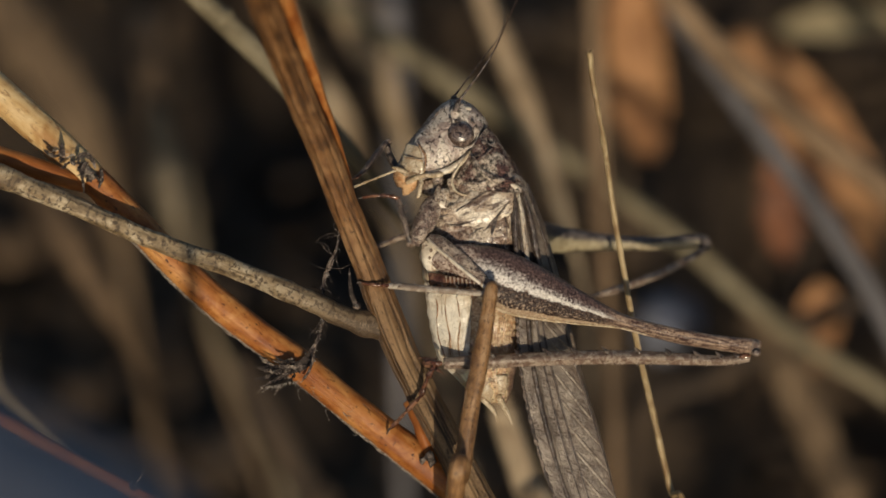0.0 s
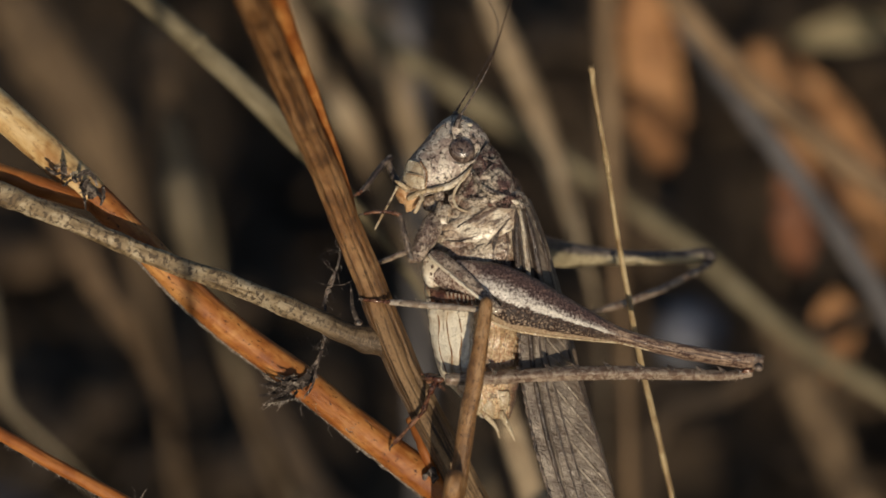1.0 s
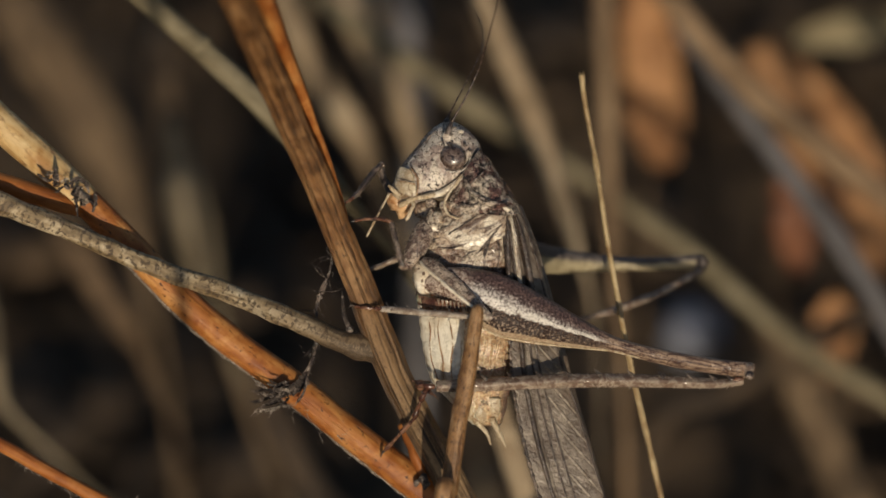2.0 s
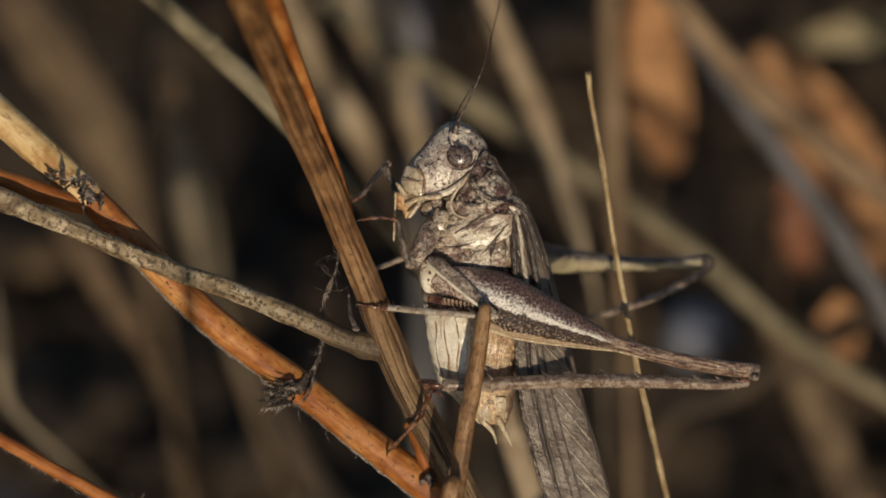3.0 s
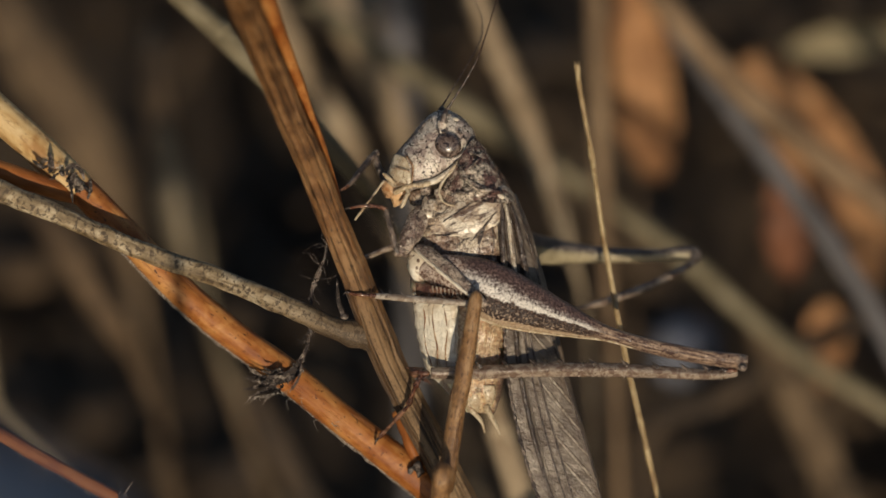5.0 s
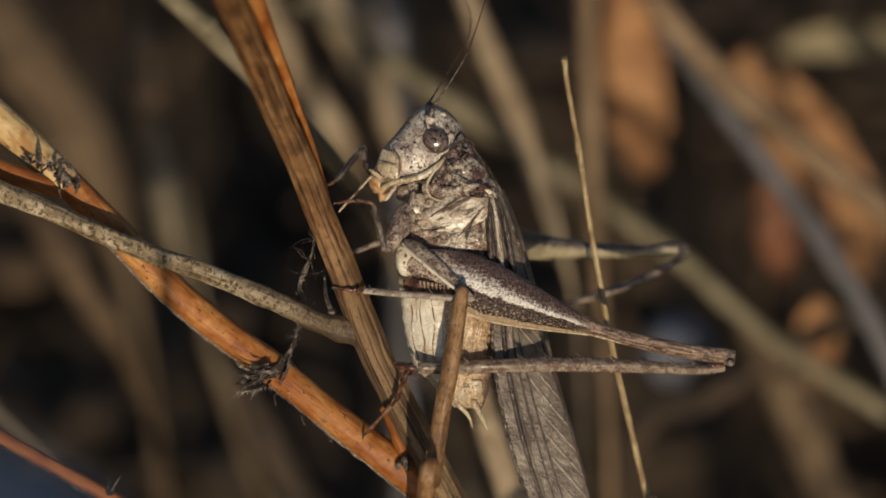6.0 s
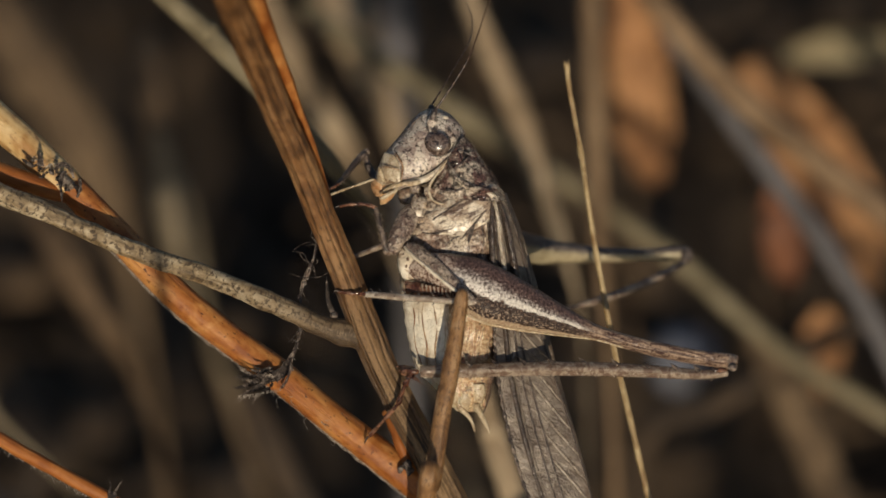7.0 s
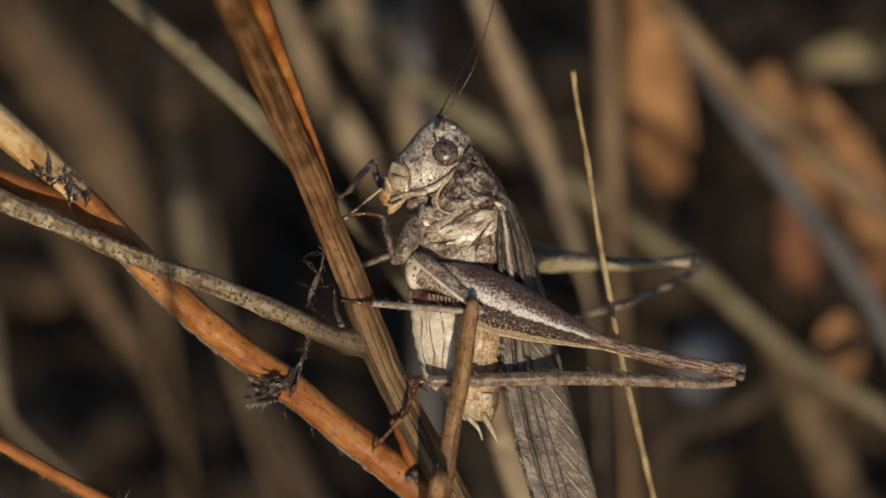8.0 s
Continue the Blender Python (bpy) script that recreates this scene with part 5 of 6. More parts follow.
    # near hind leg
    thigh = loft([((-0.79, -2.6, -1.39), (-0.83, -2.6, -2.34), 0.35), ((0.63, -3, -0.83), (0.71, -3, -3.13), 0.75), ((2.61, -3.2, -0.83), (2.45, -3.2, -4.31), 0.95), ((4.59, -3.1, -1.23), (4.28, -3.1, -5.5), 1.0), ((6.58, -2.8, -2.1), (6.34, -2.8, -5.94), 0.95), ((8.57, -2.4, -3.25), (8.41, -2.4, -6.23), 0.82), ((10.57, -1.9, -4.45), (10.49, -1.9, -6.44), 0.62), ((12.58, -1.4, -5.53), (12.5, -1.4, -6.69), 0.45), ((14.6, -0.9, -6.18), (14.52, -0.9, -7.22), 0.40), ((16.62, -0.3, -6.63), (16.5, -0.3, -7.71), 0.38), ((18.66, 0.3, -7.01), (18.54, 0.3, -8.09), 0.36), ((20.7, 0.9, -7.3), (20.58, 0.9, -8.39), 0.36), ((22.26, 1.4, -7.43), (22.1, 1.4, -8.6), 0.38), ((22.84, 1.6, -7.6), (22.76, 1.6, -8.4), 0.2)], 36, 8, 0.03, 0.8)
    hind = part("hind_femur", thigh, FEMUR_SKIN, bug, "swollen jumping thigh with chalky streak and dark chevrons", pivot=(-0.55, -2.8, -1.94))
    rng = random.Random(8)
    for i in range(8):
        x, z = 0.30 + 0.28 * i, -3.18 - 0.05 * i
        part("comb_tooth", spine((x, -3.98, z + 0.2), (x + 0.05, -3.98, z - 0.30), 0.09), PLATE_SKIN, hind, "pale comb tooth")
    part("comb_ridge", tube([(0.24, -3.6, -3.08, 0.1), (0.95, -3.7, -3.2, 0.2), (1.82, -3.72, -3.36, 0.22), (2.84, -3.7, -3.56, 0.12)], 10, 6, 0.2, 0.4), RED_SKIN, hind, "red-brown ridge that bears the comb")
    part("thigh_fold", loft([((-0.95, -2.75, -2.75), (-0.85, -2.75, -3.75), 0.30), ((0.1, -3.15, -2.85), (0.15, -3.15, -3.88), 0.42), ((1.2, -3.3, -2.95), (1.25, -3.3, -3.98), 0.44), ((2.3, -3.3, -3.1), (2.35, -3.3, -4.12), 0.40), ((3.1, -3.25, -3.4), (3.1, -3.25, -4.2), 0.2)], 26, 7, 0.12, 0.4), RED_SKIN, hind, "red-brown fold under the thigh")
    part("keel", tube([(2.45, -3.4, -4.35, 0.08), (4.27, -3.3, -5.46, 0.1), (6.34, -3, -5.94, 0.1), (8.57, -2.6, -6.23, 0.09), (10.57, -2.1, -6.43, 0.08), (12.57, -1.6, -6.64, 0.08), (14.51, -1.1, -7.13, 0.07)], 8, 6, 0.2, 0.5), PALP_SKIN, hind, "tan lower keel")
    part("knee", ball((22.26, 1.4, -8.08), (0.58, 0.5, 0.56), 18, None, 0.25), TIBIA_SKIN, hind)
    part("knee_lobe", ball((22.42, 0.85, -8.42), (0.34, 0.28, 0.30), 14, None, 0.1), DARK_LEG_SKIN, hind, "shiny black knee lobe")
    part("knee_lobe", ball((21.6, 1.1, -8.63), (0.52, 0.3, 0.2), 14, None, 0.2), RED_SKIN, hind)
    shin_rows = [(21.93, 1.3, -8.8, 0.26), (20.71, 1, -8.95, 0.3), (18.66, 0.3, -8.93, 0.36), (15.81, -0.5, -8.79, 0.42), (12.59, -1.3, -8.72, 0.46), (9.38, -2, -8.74, 0.47), (6.58, -2.6, -8.84, 0.46), (3.8, -3.1, -8.99, 0.44), (1.82, -3.4, -9.06, 0.42), (0.16, -3.5, -9.13, 0.36)]
    shin = part("hind_tibia", tube(shin_rows, 20, 8, 0.025, 0.9, 4, 0.10), TIBIA_SKIN, bug, "long straight spiny shin", pivot=(-0.16, -3.5, -9.13))
    c = spline(shin_rows, 10)
    for i in range(11):
        e = c[8 + i * 7]
        part("spine", spine((e[0] + 0.15, e[1] - e[3] * 0.8, e[2] + e[3] * 0.70), (e[0] - 0.36, e[1] - e[3] * 0.7, e[2] + e[3] + 0.34), 0.19), DARK_LEG_SKIN, shin)
    for i in range(24):
        e = c[6 + int(i * 3.4)]
        part("spine", spine((e[0], e[1] - 0.2, e[2] - e[3] * 0.85), (e[0] - 0.14, e[1] - 0.3, e[2] - e[3] - 0.13 - 0.06 * rng.random()), 0.05), LEG_SKIN, shin)

    def foot(rows, material, label, fat=1.0):
        """Jointed tarsus: pads, a long last joint and two claws."""
        joint = None
        for i in range(len(rows) - 1):
            a, b = np.array(rows[i]), np.array(rows[i + 1])
            m = (a + b) / 2
            r = (0.22 - 0.02 * i) * fat
            joint = part("tarsus_joint", tube([(*a, r * 0.6), (*(a * 0.75 + b * 0.25), r * 0.8), (*m, r * 0.85), (*(a * 0.15 + b * 0.85), r * 1.1), (*b, r * 0.6)], 12, 5, 0.15, 0.4), material, bug, label)
        tip, back = np.array(rows[-1]), np.array(rows[-2])
        w = (tip - back) / np.linalg.norm(tip - back)
        for s in (-1, 1):
            k = tip + w * 0.3 + np.array((0, 0.2 * s, 0))
            part("claw", tube([(*tip, 0.09 * fat), (*k, 0.07 * fat), (*(k + w * 0.2 + np.array((0, 0.15, -0.22))), 0.01)], 6, 4), DARK_LEG_SKIN, joint)

    part("ankle", ball((-0.32, -3.5, -9.13), (0.5, 0.34, 0.28), 16, None, 0.3), RED_SKIN, bug, "glossy red-brown ankle")
    part("ankle", ball((-0.75, -3.05, -9.05), (0.55, 0.40, 0.42), 16, None, 0.4), RED_SKIN, bug, "glossy red-brown ankle")
    part("ankle_spur", spine((-0.5, -3.2, -9.3), (0.35, -3.3, -10.05), 0.13), RED_SKIN, bug)
    part("ankle_spur", spine((-0.9, -3.0, -8.8), (-1.7, -2.9, -8.75), 0.13), RED_SKIN, bug)
    part("ankle_spur", spine((-0.55, -3.6, -9.45), (0.24, -3.9, -9.91), 0.12), RED_SKIN, bug)
    part("ankle_spur", spine((-0.71, -3.5, -8.97), (-1.42, -3.7, -9.13), 0.12), RED_SKIN, bug)
    foot([(-0.47, -3.6, -9.21), (-0.95, -3.2, -10.17), (-1.43, -2.4, -11.47), (-2.39, -1.6, -12.53), (-3.51, -0.6, -13.77)], RED_SKIN, "glossy red-brown foot joint", 1.0)

    # far hind leg
    part("hind_femur", loft([((5.7, 3, 1.45), (5.7, 3, -0.61), 0.6), ((7, 7, 1.11), (6.88, 7, -1.19), 0.9), ((8.96, 11, 0.58), (8.87, 11, -1.37), 0.85), ((11.5, 12.6, 0.13), (11.42, 12.6, -1.25), 0.6), ((14.03, 13.2, -0.13), (13.95, 13.2, -1.17), 0.45), ((16.98, 13.6, -0.13), (16.89, 13.6, -1.09), 0.38), ((19.3, 14, 0.04), (19.22, 14, -1), 0.38), ((20.03, 14.2, -0.13), (19.94, 14.2, -0.88), 0.25)], 24, 6, 0.03, 0.8), PALE_FEMUR_SKIN, bug, "farther jumping thigh, held level")
    part("knee", ball((19.66, 13.8, -0.63), (0.52, 0.4, 0.6), 14, None, 0.25), DARK_LEG_SKIN, bug)
    part("hind_tibia", tube([(19.75, 13.8, -1.05, 0.26), (18.85, 13.4, -1.55, 0.28), (16.91, 12.4, -2.58, 0.3), (14.77, 11.2, -3.44, 0.3), (12.85, 10, -4.09, 0.28), (11.63, 9.2, -4.41, 0.24)], 12, 6, 0.12, 0.6), TIBIA_SKIN, bug)
    foot([(11.71, 9.2, -4.37), (10.53, 8.4, -4.73), (9.52, 7.6, -5.13), (8.68, 7, -5.69)], DARK_LEG_SKIN, "", 0.9)

    # middle leg on the near side
    mid = part("middle_femur", loft([((-0.79, -2.9, -0.04), (-1.11, -2.9, -0.59), 0.28), ((0, -3.3, -0.2), (-0.59, -3.3, -0.91), 0.36), ((1.46, -4, -1.3), (0.75, -4, -2.05), 0.36), ((2.8, -4.5, -2.64), (2.21, -4.5, -3.23), 0.3), ((3.9, -4.8, -3.9), (3.5, -4.8, -4.29), 0.24), ((4.17, -4.9, -4.29), (3.86, -4.9, -4.52), 0.12)], 24, 7, 0.06, 0.6), LEG_SKIN, bug, "flattened mottled thigh of the middle leg")
    part("femur_edge", tube([(-0.99, -3.1, -0.36, 0.08), (-0.55, -3.6, -0.87, 0.12), (0.75, -4.3, -1.97, 0.14), (2.2, -4.75, -3.15, 0.12), (3.58, -5, -4.21, 0.08)], 8, 6, 0.2, 0.5), CREAM_SKIN, mid, "pale lower edge")
    part("femur_spot", ball((-0.28, -3.95, -0.32), (0.17, 0.08, 0.12), 12), DARK_LEG_SKIN, mid)
    tib = [(3.86, -4.9, -4.29, 0.22), (2.6, -4.7, -4.21, 0.22), (0.63, -4.2, -4.06, 0.24), (-1.34, -3.6, -3.91, 0.25), (-2.93, -3, -3.76, 0.24), (-3.73, -2.7, -3.73, 0.2)]
    mid_shin = part("middle_tibia", tube(tib, 14, 7, 0.08, 0.6), GLOSSY_SHIN, bug, "glossy grey-brown shin of the middle leg, paled by a painted highlight")
    c = spline(tib, 8)
    for i in range(8):
        e = c[6 + i * 4]
        part("spine", spine((e[0], e[1], e[2] + e[3] * 0.8), (e[0] - 0.22, e[1] - 0.15, e[2] + e[3] + 0.3), 0.06), DARK_LEG_SKIN, mid_shin)
        part("spine", spine((e[0], e[1], e[2] - e[3] * 0.8), (e[0] - 0.2, e[1] - 0.15, e[2] - e[3] - 0.2), 0.06), DARK_LEG_SKIN, mid_shin)
    foot([(-3.57, -2.8, -3.72), (-4.2, -2.9, -3.68), (-4.91, -2.8, -3.65), (-5.59, -2.4, -3.53)], RED_SKIN, "", 0.75)

    # front leg on the near side
    arm = part("front_femur", loft([((-0.72, -1.9, 2.74), (0.24, -1.9, 2.27), 0.4), ((-1.35, -2.3, 2.1), (0.04, -2.3, 1.47), 0.6), ((-1.9, -2.5, 0.99), (-0.48, -2.5, 0.36), 0.62), ((-2.18, -2.6, -0.04), (-1.11, -2.6, -0.52), 0.5), ((-2.3, -2.6, -0.59), (-1.67, -2.6, -0.99), 0.3)], 24, 7, 0.08, 0.5), LEG_SKIN, bug, "stout purple-brown front thigh")
    part("knee", ball((-2.14, -2.6, -0.75), (0.36, 0.32, 0.30), 14, None, 0.3), TIBIA_SKIN, arm)
    fore = [(-2.14, -2.7, -0.75, 0.2), (-2.38, -2.8, -0.12, 0.23), (-2.62, -2.8, 0.83, 0.2), (-2.85, -2.7, 1.7, 0.19), (-3.01, -2.5, 2.34, 0.17)]
    fore_shin = part("front_tibia", tube(fore, 14, 7, 0.12, 0.5), DARK_LEG_SKIN, bug, "dark banded front shin")
    c = spline(fore, 8)
    for i in range(6):
        e = c[5 + i * 4]
        for s in (-1, 1):
            part("spine", spine((e[0] + s * e[3] * 0.8, e[1], e[2]), (e[0] + s * (e[3] + 0.2), e[1] - 0.1, e[2] + 0.18), 0.05), TIBIA_SKIN, fore_shin)
    foot([(-2.94, -2.5, 2.34), (-3.57, -2.6, 2.58), (-4.28, -2.6, 2.62), (-4.92, -2.5, 2.58), (-5.56, -2.3, 2.46)], RED_SKIN, "", 0.8)

    # front and middle legs on the far side
    part("front_femur", tube([(-2.89, 0.6, 4.21, 0.3), (-3.37, 1.2, 4.94, 0.28), (-3.74, 1.4, 5.67, 0.26), (-3.82, 1.5, 6.31, 0.22)], 12, 6, 0.1, 0.5), DARK_LEG_SKIN, bug)
    part("knee", ball((-3.78, 1.5, 6.47), (0.3, 0.28, 0.26), 12, None, 0.3), TIBIA_SKIN, bug)
    far = [(-3.86, 1.4, 6.43, 0.2), (-4.33, 1, 5.9, 0.22), (-4.89, 0.5, 5.17, 0.21), (-5.44, 0.2, 4.44, 0.18), (-5.76, 0, 4.12, 0.15)]
    far_shin = part("front_tibia", tube(far, 12, 6, 0.12, 0.5), DARK_LEG_SKIN, bug)
    c = spline(far, 8)
    for i in range(5):
        e = c[5 + i * 5]
        part("spine", spine((e[0] + 0.14, e[1], e[2] - 0.1), (e[0] + 0.32, e[1], e[2] - 0.3), 0.05), DARK_LEG_SKIN, far_shin)
        part("spine", spine((e[0] - 0.12, e[1], e[2] + 0.1), (e[0] - 0.34, e[1], e[2] + 0.16), 0.05), DARK_LEG_SKIN, far_shin)
    foot([(-5.68, 0, 4.16), (-6.08, -0.2, 3.88), (-6.55, -0.6, 3.63)], RED_SKIN, "", 0.7)
    part("middle_tibia", tube([(-1.57, 1, 0.12, 0.24), (-2.78, 2, -0.28, 0.22), (-3.79, 2, -0.68, 0.2), (-4.82, 1.2, -1.08, 0.16)], 12, 6, 0.15, 0.5), TIBIA_SKIN, bug)
    return near_feeler, far_feeler, long_palp, drop_palp, fore_palp, thread_palp, jaw, hind, shin


NEAR_FEELER, FAR_FEELER, LONG_PALP, DROP_PALP, FORE_PALP, THREAD_PALP, JAW, HIND_FEMUR, HIND_TIBIA = build_cricket()


# ---- dry stalks and leaves behind, out of focus ----
def stalk(rows, material, label, root=True, name="dry_stalk"):
    rows = rooted(rows) if root else rows
    ob = thing(name, rows[-1][:3], label, "dry stalk", "dry stalks behind the cricket")
    part("stem", tube(rows, 14, 6, 0.12, 3.0), material, ob)
    c = spline(rows, 6)
    for share in (0.22, 0.61):
        i = max(1, int(share * len(c)))
        a, b, r = c[i - 1, :3], c[i, :3], c[i, 3]
        w = (b - a) / np.linalg.norm(b - a)
        part("node", tube([(*(b - w * r * 0.7), r * 0.95), (*b, r * 1.18), (*(b + w * r * 0.7), r * 0.95)], 14, 4, 0.15, 2.0), material, ob, "swollen node")
    return ob


def leaf(rows, material, label, curl=0.5, stem=None, face=(0, 1, 0), name="dry_leaf"):
    """A hanging dry leaf on a thin stalk that runs to the ground."""
    low = rooted([(*rows[0][:3], 0.35), (rows[0][0] + 1.5, rows[0][1] + 6, rows[0][2] - 2, 0.35)] if stem is None else stem)
    ob = thing(name, low[-1][:3], label, "dry leaf", "dry leaves behind the cricket")
    part("blade", ribbon(rows, 0.3, 8, curl, 10, None, 0.35, rows[0][0], face), material, ob)
    part("leaf_stalk", tube(low, 8, 6, 0.1, 2.0), BROWN_FAR, ob)
    return ob


SWAYING = stalk([(-28.24, 19, 23.44, 0.82), (-22.71, 19, 18.97, 0.85), (-16.33, 19, 13.44, 0.86), (-9.98, 20, 7.08, 0.82), (-6.26, 26, 2.65, 0.4), (-1.09, 42, -4.51, 0.25), (7.92, 58, -21.91, 0.25)], OLIVE_FAR, "olive-grey slanting dry stalk")
stalk([(-16.55, 101, 26.99, 1.07), (-13.81, 100, 20.41, 1.23), (-11.39, 100, 16.14, 1.28), (-8.71, 100, 11.88, 1.28), (-6.41, 101, 7.64, 0.96), (-4.72, 104, 3.40, 0.48), (-1.25, 108, -4.17, 0.33), (5.36, 116, -28.06, 0.33)], TAN_FAR, "tan slanting dry stalk")
stalk([(-11.8, 86, 23.25, 0.62), (-7.67, 86, 20.43, 0.82), (-3.53, 86, 17.6, 0.98), (0.86, 86, 14.52, 1.03), (4.22, 86, 12.32, 1.08), (7.58, 86, 10.42, 1.13), (10.93, 86, 8.21, 0.92), (14.81, 86, 5.6, 0.88), (18.68, 86, 2.88, 0.83), (23.59, 86, -0.76, 0.83), (28.24, 86, -4.98, 0.79), (32.63, 86, -8.67, 0.79), (36.76, 86, -11.13, 0.83), (41.92, 86, -14.21, 0.88), (48.12, 86, -18.31, 0.88)], OLIVE_FAR, "long olive-tan stalk slanting through the thicket")
stalk([(2.91, 69, 24.99, 0.94), (3.7, 69, 22.05, 1.03), (5.64, 69, 17.62, 1.12), (7.37, 69, 13.69, 1.22), (8.66, 69, 10.25, 1.22), (10.14, 69, 5.84, 1.03), (11.63, 69, 1.17, 0.53), (13.32, 69, -5.47, 0.21), (13.94, 69, -20.2, 0.15)], TAN_FAR, "tan slanting stalk crossing the long one")
stalk([(14.22, 83, 27.39, 0.77), (14.7, 83, 19.72, 0.82), (15.09, 83, 10.01, 0.82), (15.53, 83, -0.22, 0.66), (16.28, 83, -10.46, 0.49), (16.85, 83, -23.24, 0.46)], WARM_FAR, "brown upright dry stalk")
stalk([(16.08, 70, 27.18, 1.04), (20.52, 70, 21.51, 1.10), (26.94, 70, 14.36, 1.16), (32.86, 70, 9.42, 1.16), (40.26, 70, 3.5, 1.21), (50.39, 72, -5.9, 1.54), (59.64, 74, -17.9, 1.54)], WARM_FAR, "thick brown slanting stalk")
stalk([(20.74, 74, 20.99, 0.9), (25.17, 73, 14.47, 1), (30.55, 72, 6.99, 1), (36.9, 71, -1.93, 1), (42.34, 71, -12.81, 1), (45.31, 71, -25.18, 1)], GREY_FAR, "bluish grey weathered stalk")
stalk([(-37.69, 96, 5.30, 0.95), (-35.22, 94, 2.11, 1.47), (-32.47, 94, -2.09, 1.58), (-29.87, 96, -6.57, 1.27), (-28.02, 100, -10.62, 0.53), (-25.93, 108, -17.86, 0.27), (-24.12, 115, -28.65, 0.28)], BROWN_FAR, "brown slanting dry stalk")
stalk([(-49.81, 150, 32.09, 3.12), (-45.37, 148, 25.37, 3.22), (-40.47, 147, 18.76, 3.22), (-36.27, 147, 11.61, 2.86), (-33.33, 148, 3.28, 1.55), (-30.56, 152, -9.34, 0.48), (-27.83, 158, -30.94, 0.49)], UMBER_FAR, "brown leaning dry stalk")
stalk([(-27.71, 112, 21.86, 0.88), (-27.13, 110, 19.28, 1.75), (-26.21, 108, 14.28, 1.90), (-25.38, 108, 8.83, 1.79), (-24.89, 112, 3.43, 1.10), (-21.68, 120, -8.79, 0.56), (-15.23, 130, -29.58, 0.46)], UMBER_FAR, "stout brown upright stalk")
stalk([(-25.90, 104, 12.23, 0.65), (-25.22, 102, 9.21, 1.39), (-24.55, 100, 5.95, 1.92), (-23.74, 100, 2.75, 2.13), (-22.93, 102, -0.98, 1.82), (-21.95, 106, -4.76, 0.87), (-20.62, 110, -9.71, 0.44), (-16.92, 114, -17.51, 0.44), (-13.71, 118, -25.46, 0.45)], DUN_FAR, "olive-brown leaning dry stalk")
stalk([(-11.37, 102, 30.55, 2.04), (-8.72, 101, 24.85, 2.19), (-7.39, 100, 22.11, 2.19), (-5.33, 100, 17.31, 1.81), (-3.59, 100, 12.77, 1.08), (-1.99, 102, 7.76, 0.65), (0.62, 106, -1.33, 0.38), (4.14, 116, -26.78, 0.31)], TAN_FAR, "tan slanting weathered stalk")
stalk([(-4.14, 125, 30.18, 1.47), (-3.67, 125, 24.11, 1.53), (-3.19, 125, 19.00, 1.36), (-2.83, 125, 11.45, 1.02), (-2.21, 130, -29.66, 0.80)], GREY_FAR, "thin grey upright stalk")
stalk([(-17.26, 84, -10.75, 0.61), (-15.71, 84, -13.82, 1.33), (-13.65, 84, -17.91, 1.54), (-11.13, 86, -22.62, 1.54), (-9.62, 88, -25.83, 1.55)], SHADED_FAR, "brown slanting dry stalk low down, darkened as in shade")
stalk([(4.33, 38, -9.87, 0.8), (5.45, 38, -14.38, 1.05), (7.26, 38, -19.78, 1.2), (9.06, 38, -25.19, 1.2)], TAN_FAR, "pale tan stalk behind the wings")
stalk([(-40.02, 74, -3.10, 0.42), (-39.40, 72, -6.07, 0.63), (-38.83, 70, -10.00, 0.67), (-38.28, 70, -12.97, 0.54), (-36.59, 70, -15.18, 0.37), (-34.29, 72, -17.48, 0.26), (-31.04, 75, -21.10, 0.17), (-27.23, 78, -25.78, 0.17)], DUN_FAR, "dun curved dry stalk")
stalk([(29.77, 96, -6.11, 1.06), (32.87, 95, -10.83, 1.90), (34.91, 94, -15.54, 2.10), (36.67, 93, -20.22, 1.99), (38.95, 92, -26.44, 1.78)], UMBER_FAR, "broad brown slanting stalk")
stalk([(20.05, 100, -17.01, 1.1), (26.85, 98, -13.21, 1.2), (33.58, 96, -8.92, 1.1), (40.97, 96, -5.23, 1)][::-1], SHADED_FAR, "brown fallen stalk lying slantwise, darkened as in shade")

leaf([(19.31, 112, 30.00, 1.32), (19.66, 112, 25.04, 2.20), (20.00, 112, 20.09, 2.75), (20.46, 112, 15.14, 2.97), (21.02, 112, 11.56, 2.42), (21.47, 112, 8.82, 1.32), (21.69, 112, 7.72, 0.27)], RUST_LEAF, "rust-orange curled hanging dry leaf", 0.7)
leaf([(31.11, 118, 20.44, 1.16), (33.84, 117, 15.39, 3.47), (37.38, 116, 9.25, 4.76), (40.73, 116, 3.70, 4.03), (43.53, 116, -1.84, 1.01)], RUST_LEAF, "broad rust-brown dry leaf", 0.5)
leaf([(37.92, 104, -4.01, 0.54), (37.49, 104, -6.44, 1.94), (37.07, 104, -9.68, 1.83), (36.76, 104, -12.65, 0.43)], RUST_LEAF, "small rust dry leaf", 0.5)
leaf([(33.93, 124, 20.32, 0.35), (37.81, 123, 21.41, 1.40), (41.76, 123, 21.93, 1.67), (46.28, 123, 21.95, 1.40), (50.23, 123, 21.51, 0.35)], OLIVE_LEAF, "pale olive dry leaf held level", 0.4, None, (0, 0.9, 0.4))
leaf([(32.43, 100, 8.28, 0.53), (32.98, 100, 5.07, 1.60), (33.36, 100, 1.33, 1.81), (33.69, 100, -2.40, 0.64)], DARK_RUST_LEAF, "dark rust dry leaf", 0.5)


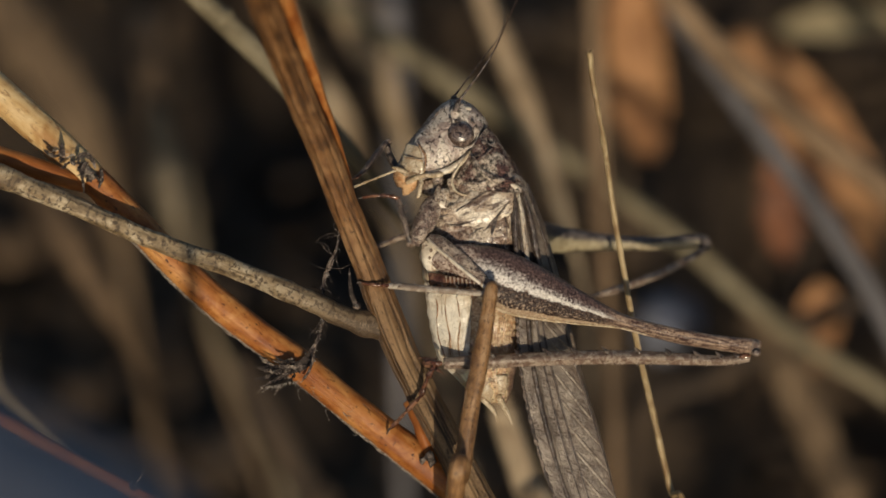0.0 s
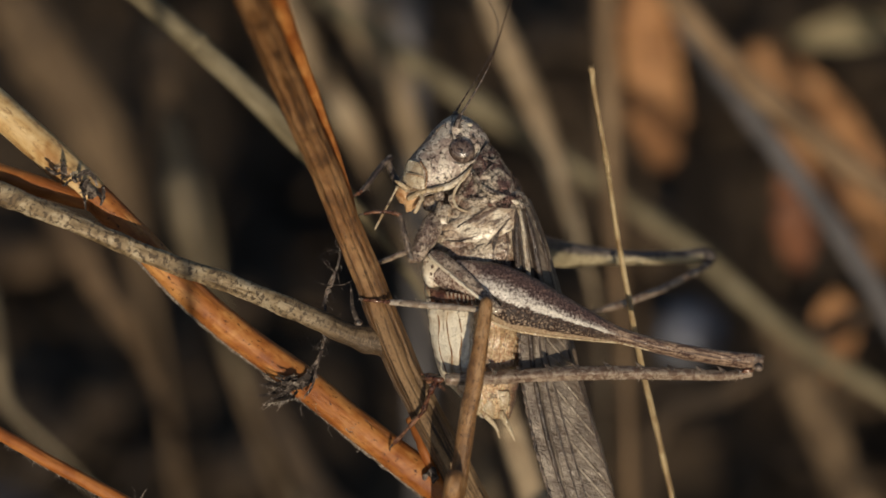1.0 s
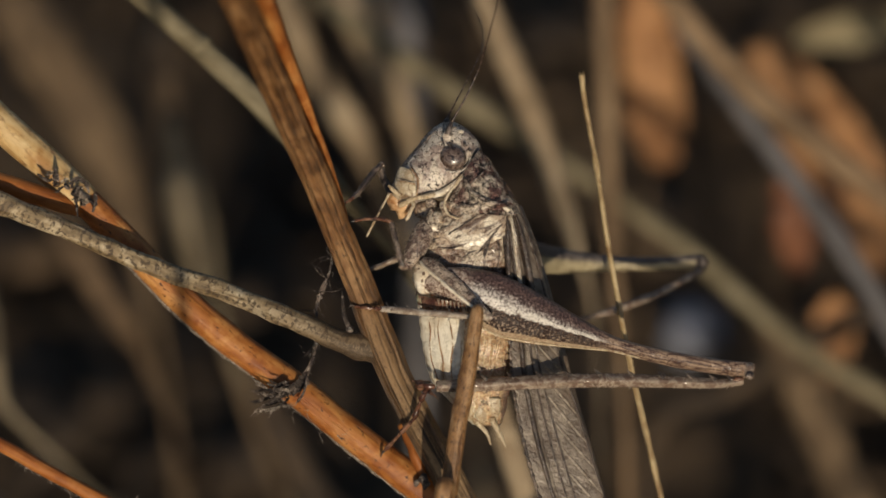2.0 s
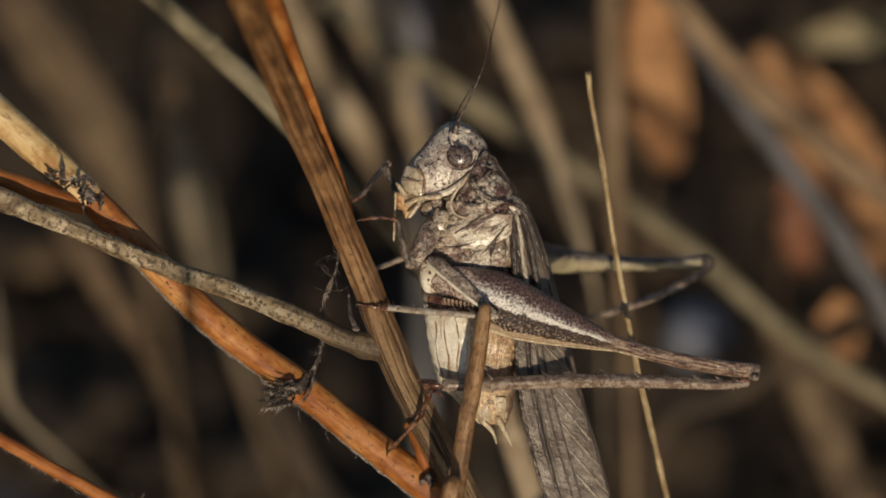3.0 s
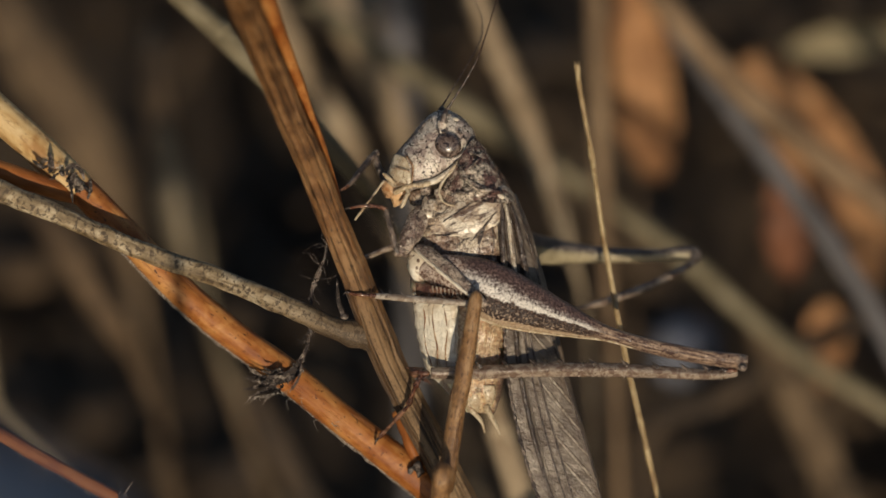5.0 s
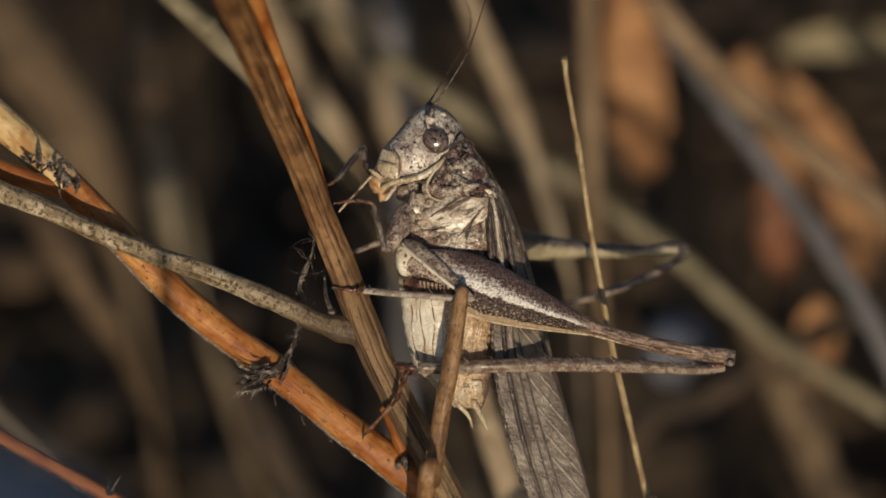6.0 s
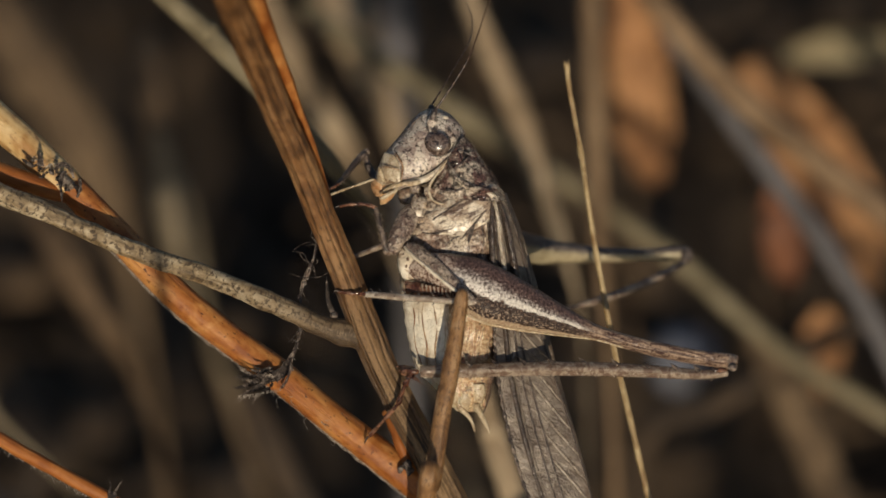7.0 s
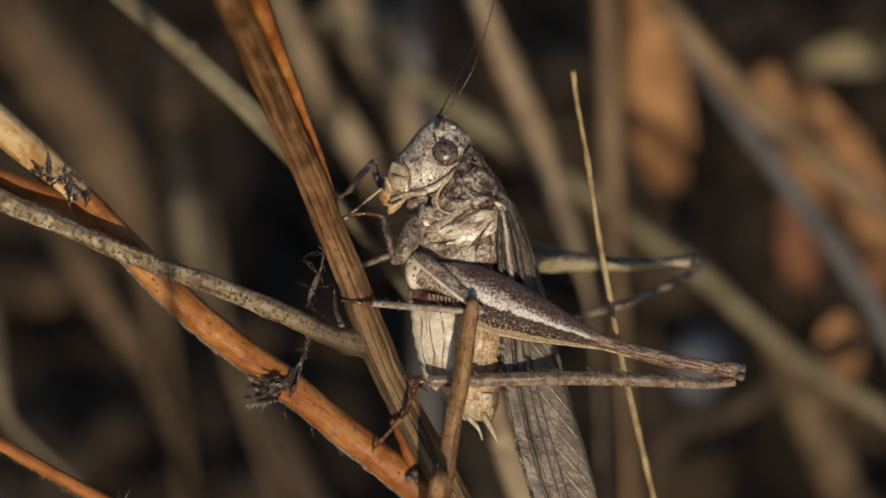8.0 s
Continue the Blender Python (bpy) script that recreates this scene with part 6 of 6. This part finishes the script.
def build_chip(rows_at, radii, label):
    p = TILT @ (Vector(rows_at) * MM)
    ob = thing("pebble", (p.x / MM, p.y / MM, soil_height(p.x / MM, p.y / MM)), label, "pebble", m=Matrix())
    part("stone", ball((p.x / MM, p.y / MM, soil_height(p.x / MM, p.y / MM) + radii[2] * 0.55), radii, 16, None, 0.35), SKYLIT_CHIP, ob)


build_chip((28.08, 180, -5.75), (3.5, 3.4, 3.2), "pale pebble on the soil, tinted blue as by skylight")


# ---- what moves: feelers, mouth palps, a leg and swaying stalks ----
def motions():
    def sway(ob, rows):
        """Turn a part about its root: seconds, lean in the picture's plane, turn towards the viewer, twist."""
        at = ob.location.copy()
        walk(ob, [(t, Matrix.Translation(at) @ pose(0, 0, 0, tip, lean, twist)) for t, lean, tip, twist in rows])

    # the jumping leg sinks a little
    sink = [(0.0, 0.0), (1.0, 0.0), (1.5, 0.1), (2.3, 0.35), (3.0, 0.56), (3.5, 0.67), (4.5, 0.8), (6.0, 0.78), (6.5, 0.95), (7.0, 1.0), (7.5, 0.93), (8.0, 1.08)]
    sway(HIND_FEMUR, [(t, a, 0, 0) for t, a in sink])
    sway(HIND_TIBIA, [(t, a, 0, 0) for t, a in sink])
    base = GRASS_STRAW.matrix_basis.copy()
    leans = [(0.0, 0.0), (1.0, 0.0), (1.5, -0.06), (3.0, -0.055), (3.5, 0.0), (4.5, -0.025), (6.0, -0.045), (7.0, -0.06), (7.5, -0.06), (8.0, -0.1)]
    walk(GRASS_STRAW, [(t, base @ pose(0, 0, 0, 0, a, 0)) for t, a in leans])
    # the slanting stalk behind swings in the air
    foot = SWAYING.matrix_basis.copy()
    swings = [(0.0, 1.4), (0.5, 1.6), (1.0, 0.0), (1.5, 0.2), (2.3, 0.5), (3.0, 0.6), (3.5, 1.3), (4.0, 1.8), (4.5, 1.6), (5.2, 1.6), (6.0, 1.5), (7.0, 1.4), (7.5, 0.8), (8.0, 0.0)]
    walk(SWAYING, [(t, foot @ pose(0, 0, 0, 0, a, 0)) for t, a in swings])
    # the short twig before the belly sways: millimetres at its tip
    stand = FRONT_TWIG.matrix_basis.copy()
    reach = -2.92 - (TILT.inverted() @ stand.translation).z * 1000
    tips = [(0.0, 0.44), (0.5, 0.57), (1.0, 0.0), (1.5, 0.11), (2.2, -0.1), (2.8, -0.4), (3.1, 0.35), (3.5, 0.44), (4.0, 0.4), (4.5, 0.33), (5.2, 0.28), (5.8, 0.24), (6.2, 0.18), (6.6, 0.0), (7.0, 0.07), (7.3, 0.24), (7.6, 0.09), (8.0, 0.33)]
    walk(FRONT_TWIG, [(t, stand @ pose(0, 0, 0, 0, math.degrees(a / reach), 0)) for t, a in tips])
    # the near leaf nods a little in the air
    root = NEAR_LEAF.matrix_basis.copy()
    nods = [(0.0, -0.41), (0.5, 0.09), (1.0, 0.44), (1.5, 0.29), (2.3, 0.3), (3.0, 0.09), (3.5, -0.54), (4.0, -0.36), (4.3, -0.4), (4.5, -0.81), (4.7, -0.2), (5.8, 0.0), (6.0, 0.0), (6.5, 0.81), (7.0, 1.14), (7.5, 0.89), (8.0, 0.81)]
    walk(NEAR_LEAF, [(t, root @ pose(0, 0, 0, a)) for t, a in nods])
    sway(NEAR_FEELER, [(0.0, 5, 0, 0), (0.5, 4, 0, 0), (1.0, 0, 0, 0), (1.5, 0, 0, 0), (2.2, -5, 3, 0), (2.8, -10, 6, 0), (3.1, -2, 2, 0), (3.5, 3, 0, 0), (4.0, 2, 0, 0), (4.5, 0, 0, 0), (5.2, 2, -2, 0), (5.8, 3, 0, 0), (6.5, 1, 0, 0), (7.0, 3, 0, 0), (7.5, 1, 0, 0), (8.0, 1, 0, 0)])
    sway(FAR_FEELER, [(0.0, 6, 0, 0), (0.5, 5, 0, 0), (1.0, 1, 0, 0), (1.5, -2, 0, 0), (2.2, -4, 0, 0), (2.8, -4, -4, 0), (3.5, 4, 0, 0), (4.5, 1, 0, 0), (5.2, -1, 0, 0), (5.8, 0, 0, 0), (6.5, -2, 0, 0), (7.0, -1, 0, 0), (7.5, -3, 0, 0), (8.0, -5, 0, 0)])
    # the slender palp: how steeply it points down
    steep = [(0.0, 22), (0.3, 35), (0.6, 75), (0.8, 84), (1.0, 62), (1.2, 27), (1.4, 60), (1.6, 70), (2.2, 60), (2.8, 90), (3.0, 88), (3.2, 73), (3.5, 88), (3.6, 85), (3.8, 47), (4.0, 55), (4.5, 55), (4.7, 52), (5.3, 58), (5.8, 63), (6.0, 48), (6.5, 43), (6.7, 20), (7.0, 20), (7.2, 27), (7.4, 38), (7.6, 37), (8.0, 40)]
    sway(THREAD_PALP, [(t, 45 - a, 0, 0) for t, a in steep])
    sway(DROP_PALP, [(0.0, -14, 0, 0), (0.4, 8, 0, 0), (0.8, 0, 0, 0), (1.0, 0, 0, 0), (1.4, -10, 0, 0), (2.2, 4, 0, 0), (2.8, 16, 0, 0), (3.2, 6, 0, 0), (3.6, 10, 0, 0), (4.0, 0, 0, 0), (4.5, 6, 0, 0), (5.2, -4, 0, 0), (5.8, 4, 0, 0), (6.5, 30, 0, 0), (7.0, 34, 0, 0), (7.5, 28, 0, 0), (8.0, 30, 0, 0)])
    sway(LONG_PALP, [(0.0, 5, 0, 0), (0.5, -3, 0, 0), (1.0, 0, 0, 0), (1.5, 3, 0, 0), (2.3, -3, 0, 0), (2.8, 4, 0, 0), (3.5, 2, 0, 0), (4.2, -4, 0, 0), (4.7, 0, 0, 0), (5.3, 3, 0, 0), (5.8, 0, 0, 0), (6.5, 5, 0, 0), (7.2, 2, 0, 0), (8.0, 4, 0, 0)])
    sway(FORE_PALP, [(0.0, -12, 0, 0), (0.4, 6, 0, 0), (1.0, 0, 0, 0), (1.4, 24, 0, 0), (2.2, 10, 0, 0), (2.8, 20, 0, 0), (3.5, 14, 0, 0), (4.2, -6, 0, 0), (4.7, 4, 0, 0), (5.3, 10, 0, 0), (5.8, -4, 0, 0), (6.5, 34, 0, 0), (7.2, 40, 0, 0), (8.0, 36, 0, 0)])
    sway(JAW, [(0.0, 4, 0, 0), (0.4, -8, 0, 0), (0.8, 2, 0, 0), (1.2, -6, 0, 0), (1.6, 0, 0, 0), (2.2, -8, 0, 0), (2.8, -4, 0, 0), (3.5, -10, 0, 0), (4.0, -10, 0, 0), (4.5, 2, 0, 0), (5.2, -8, 0, 0), (5.8, -8, 0, 0), (6.2, 6, 0, 0), (6.7, 2, 0, 0), (7.2, 5, 0, 0), (7.6, -2, 0, 0), (8.0, 4, 0, 0)])


motions()
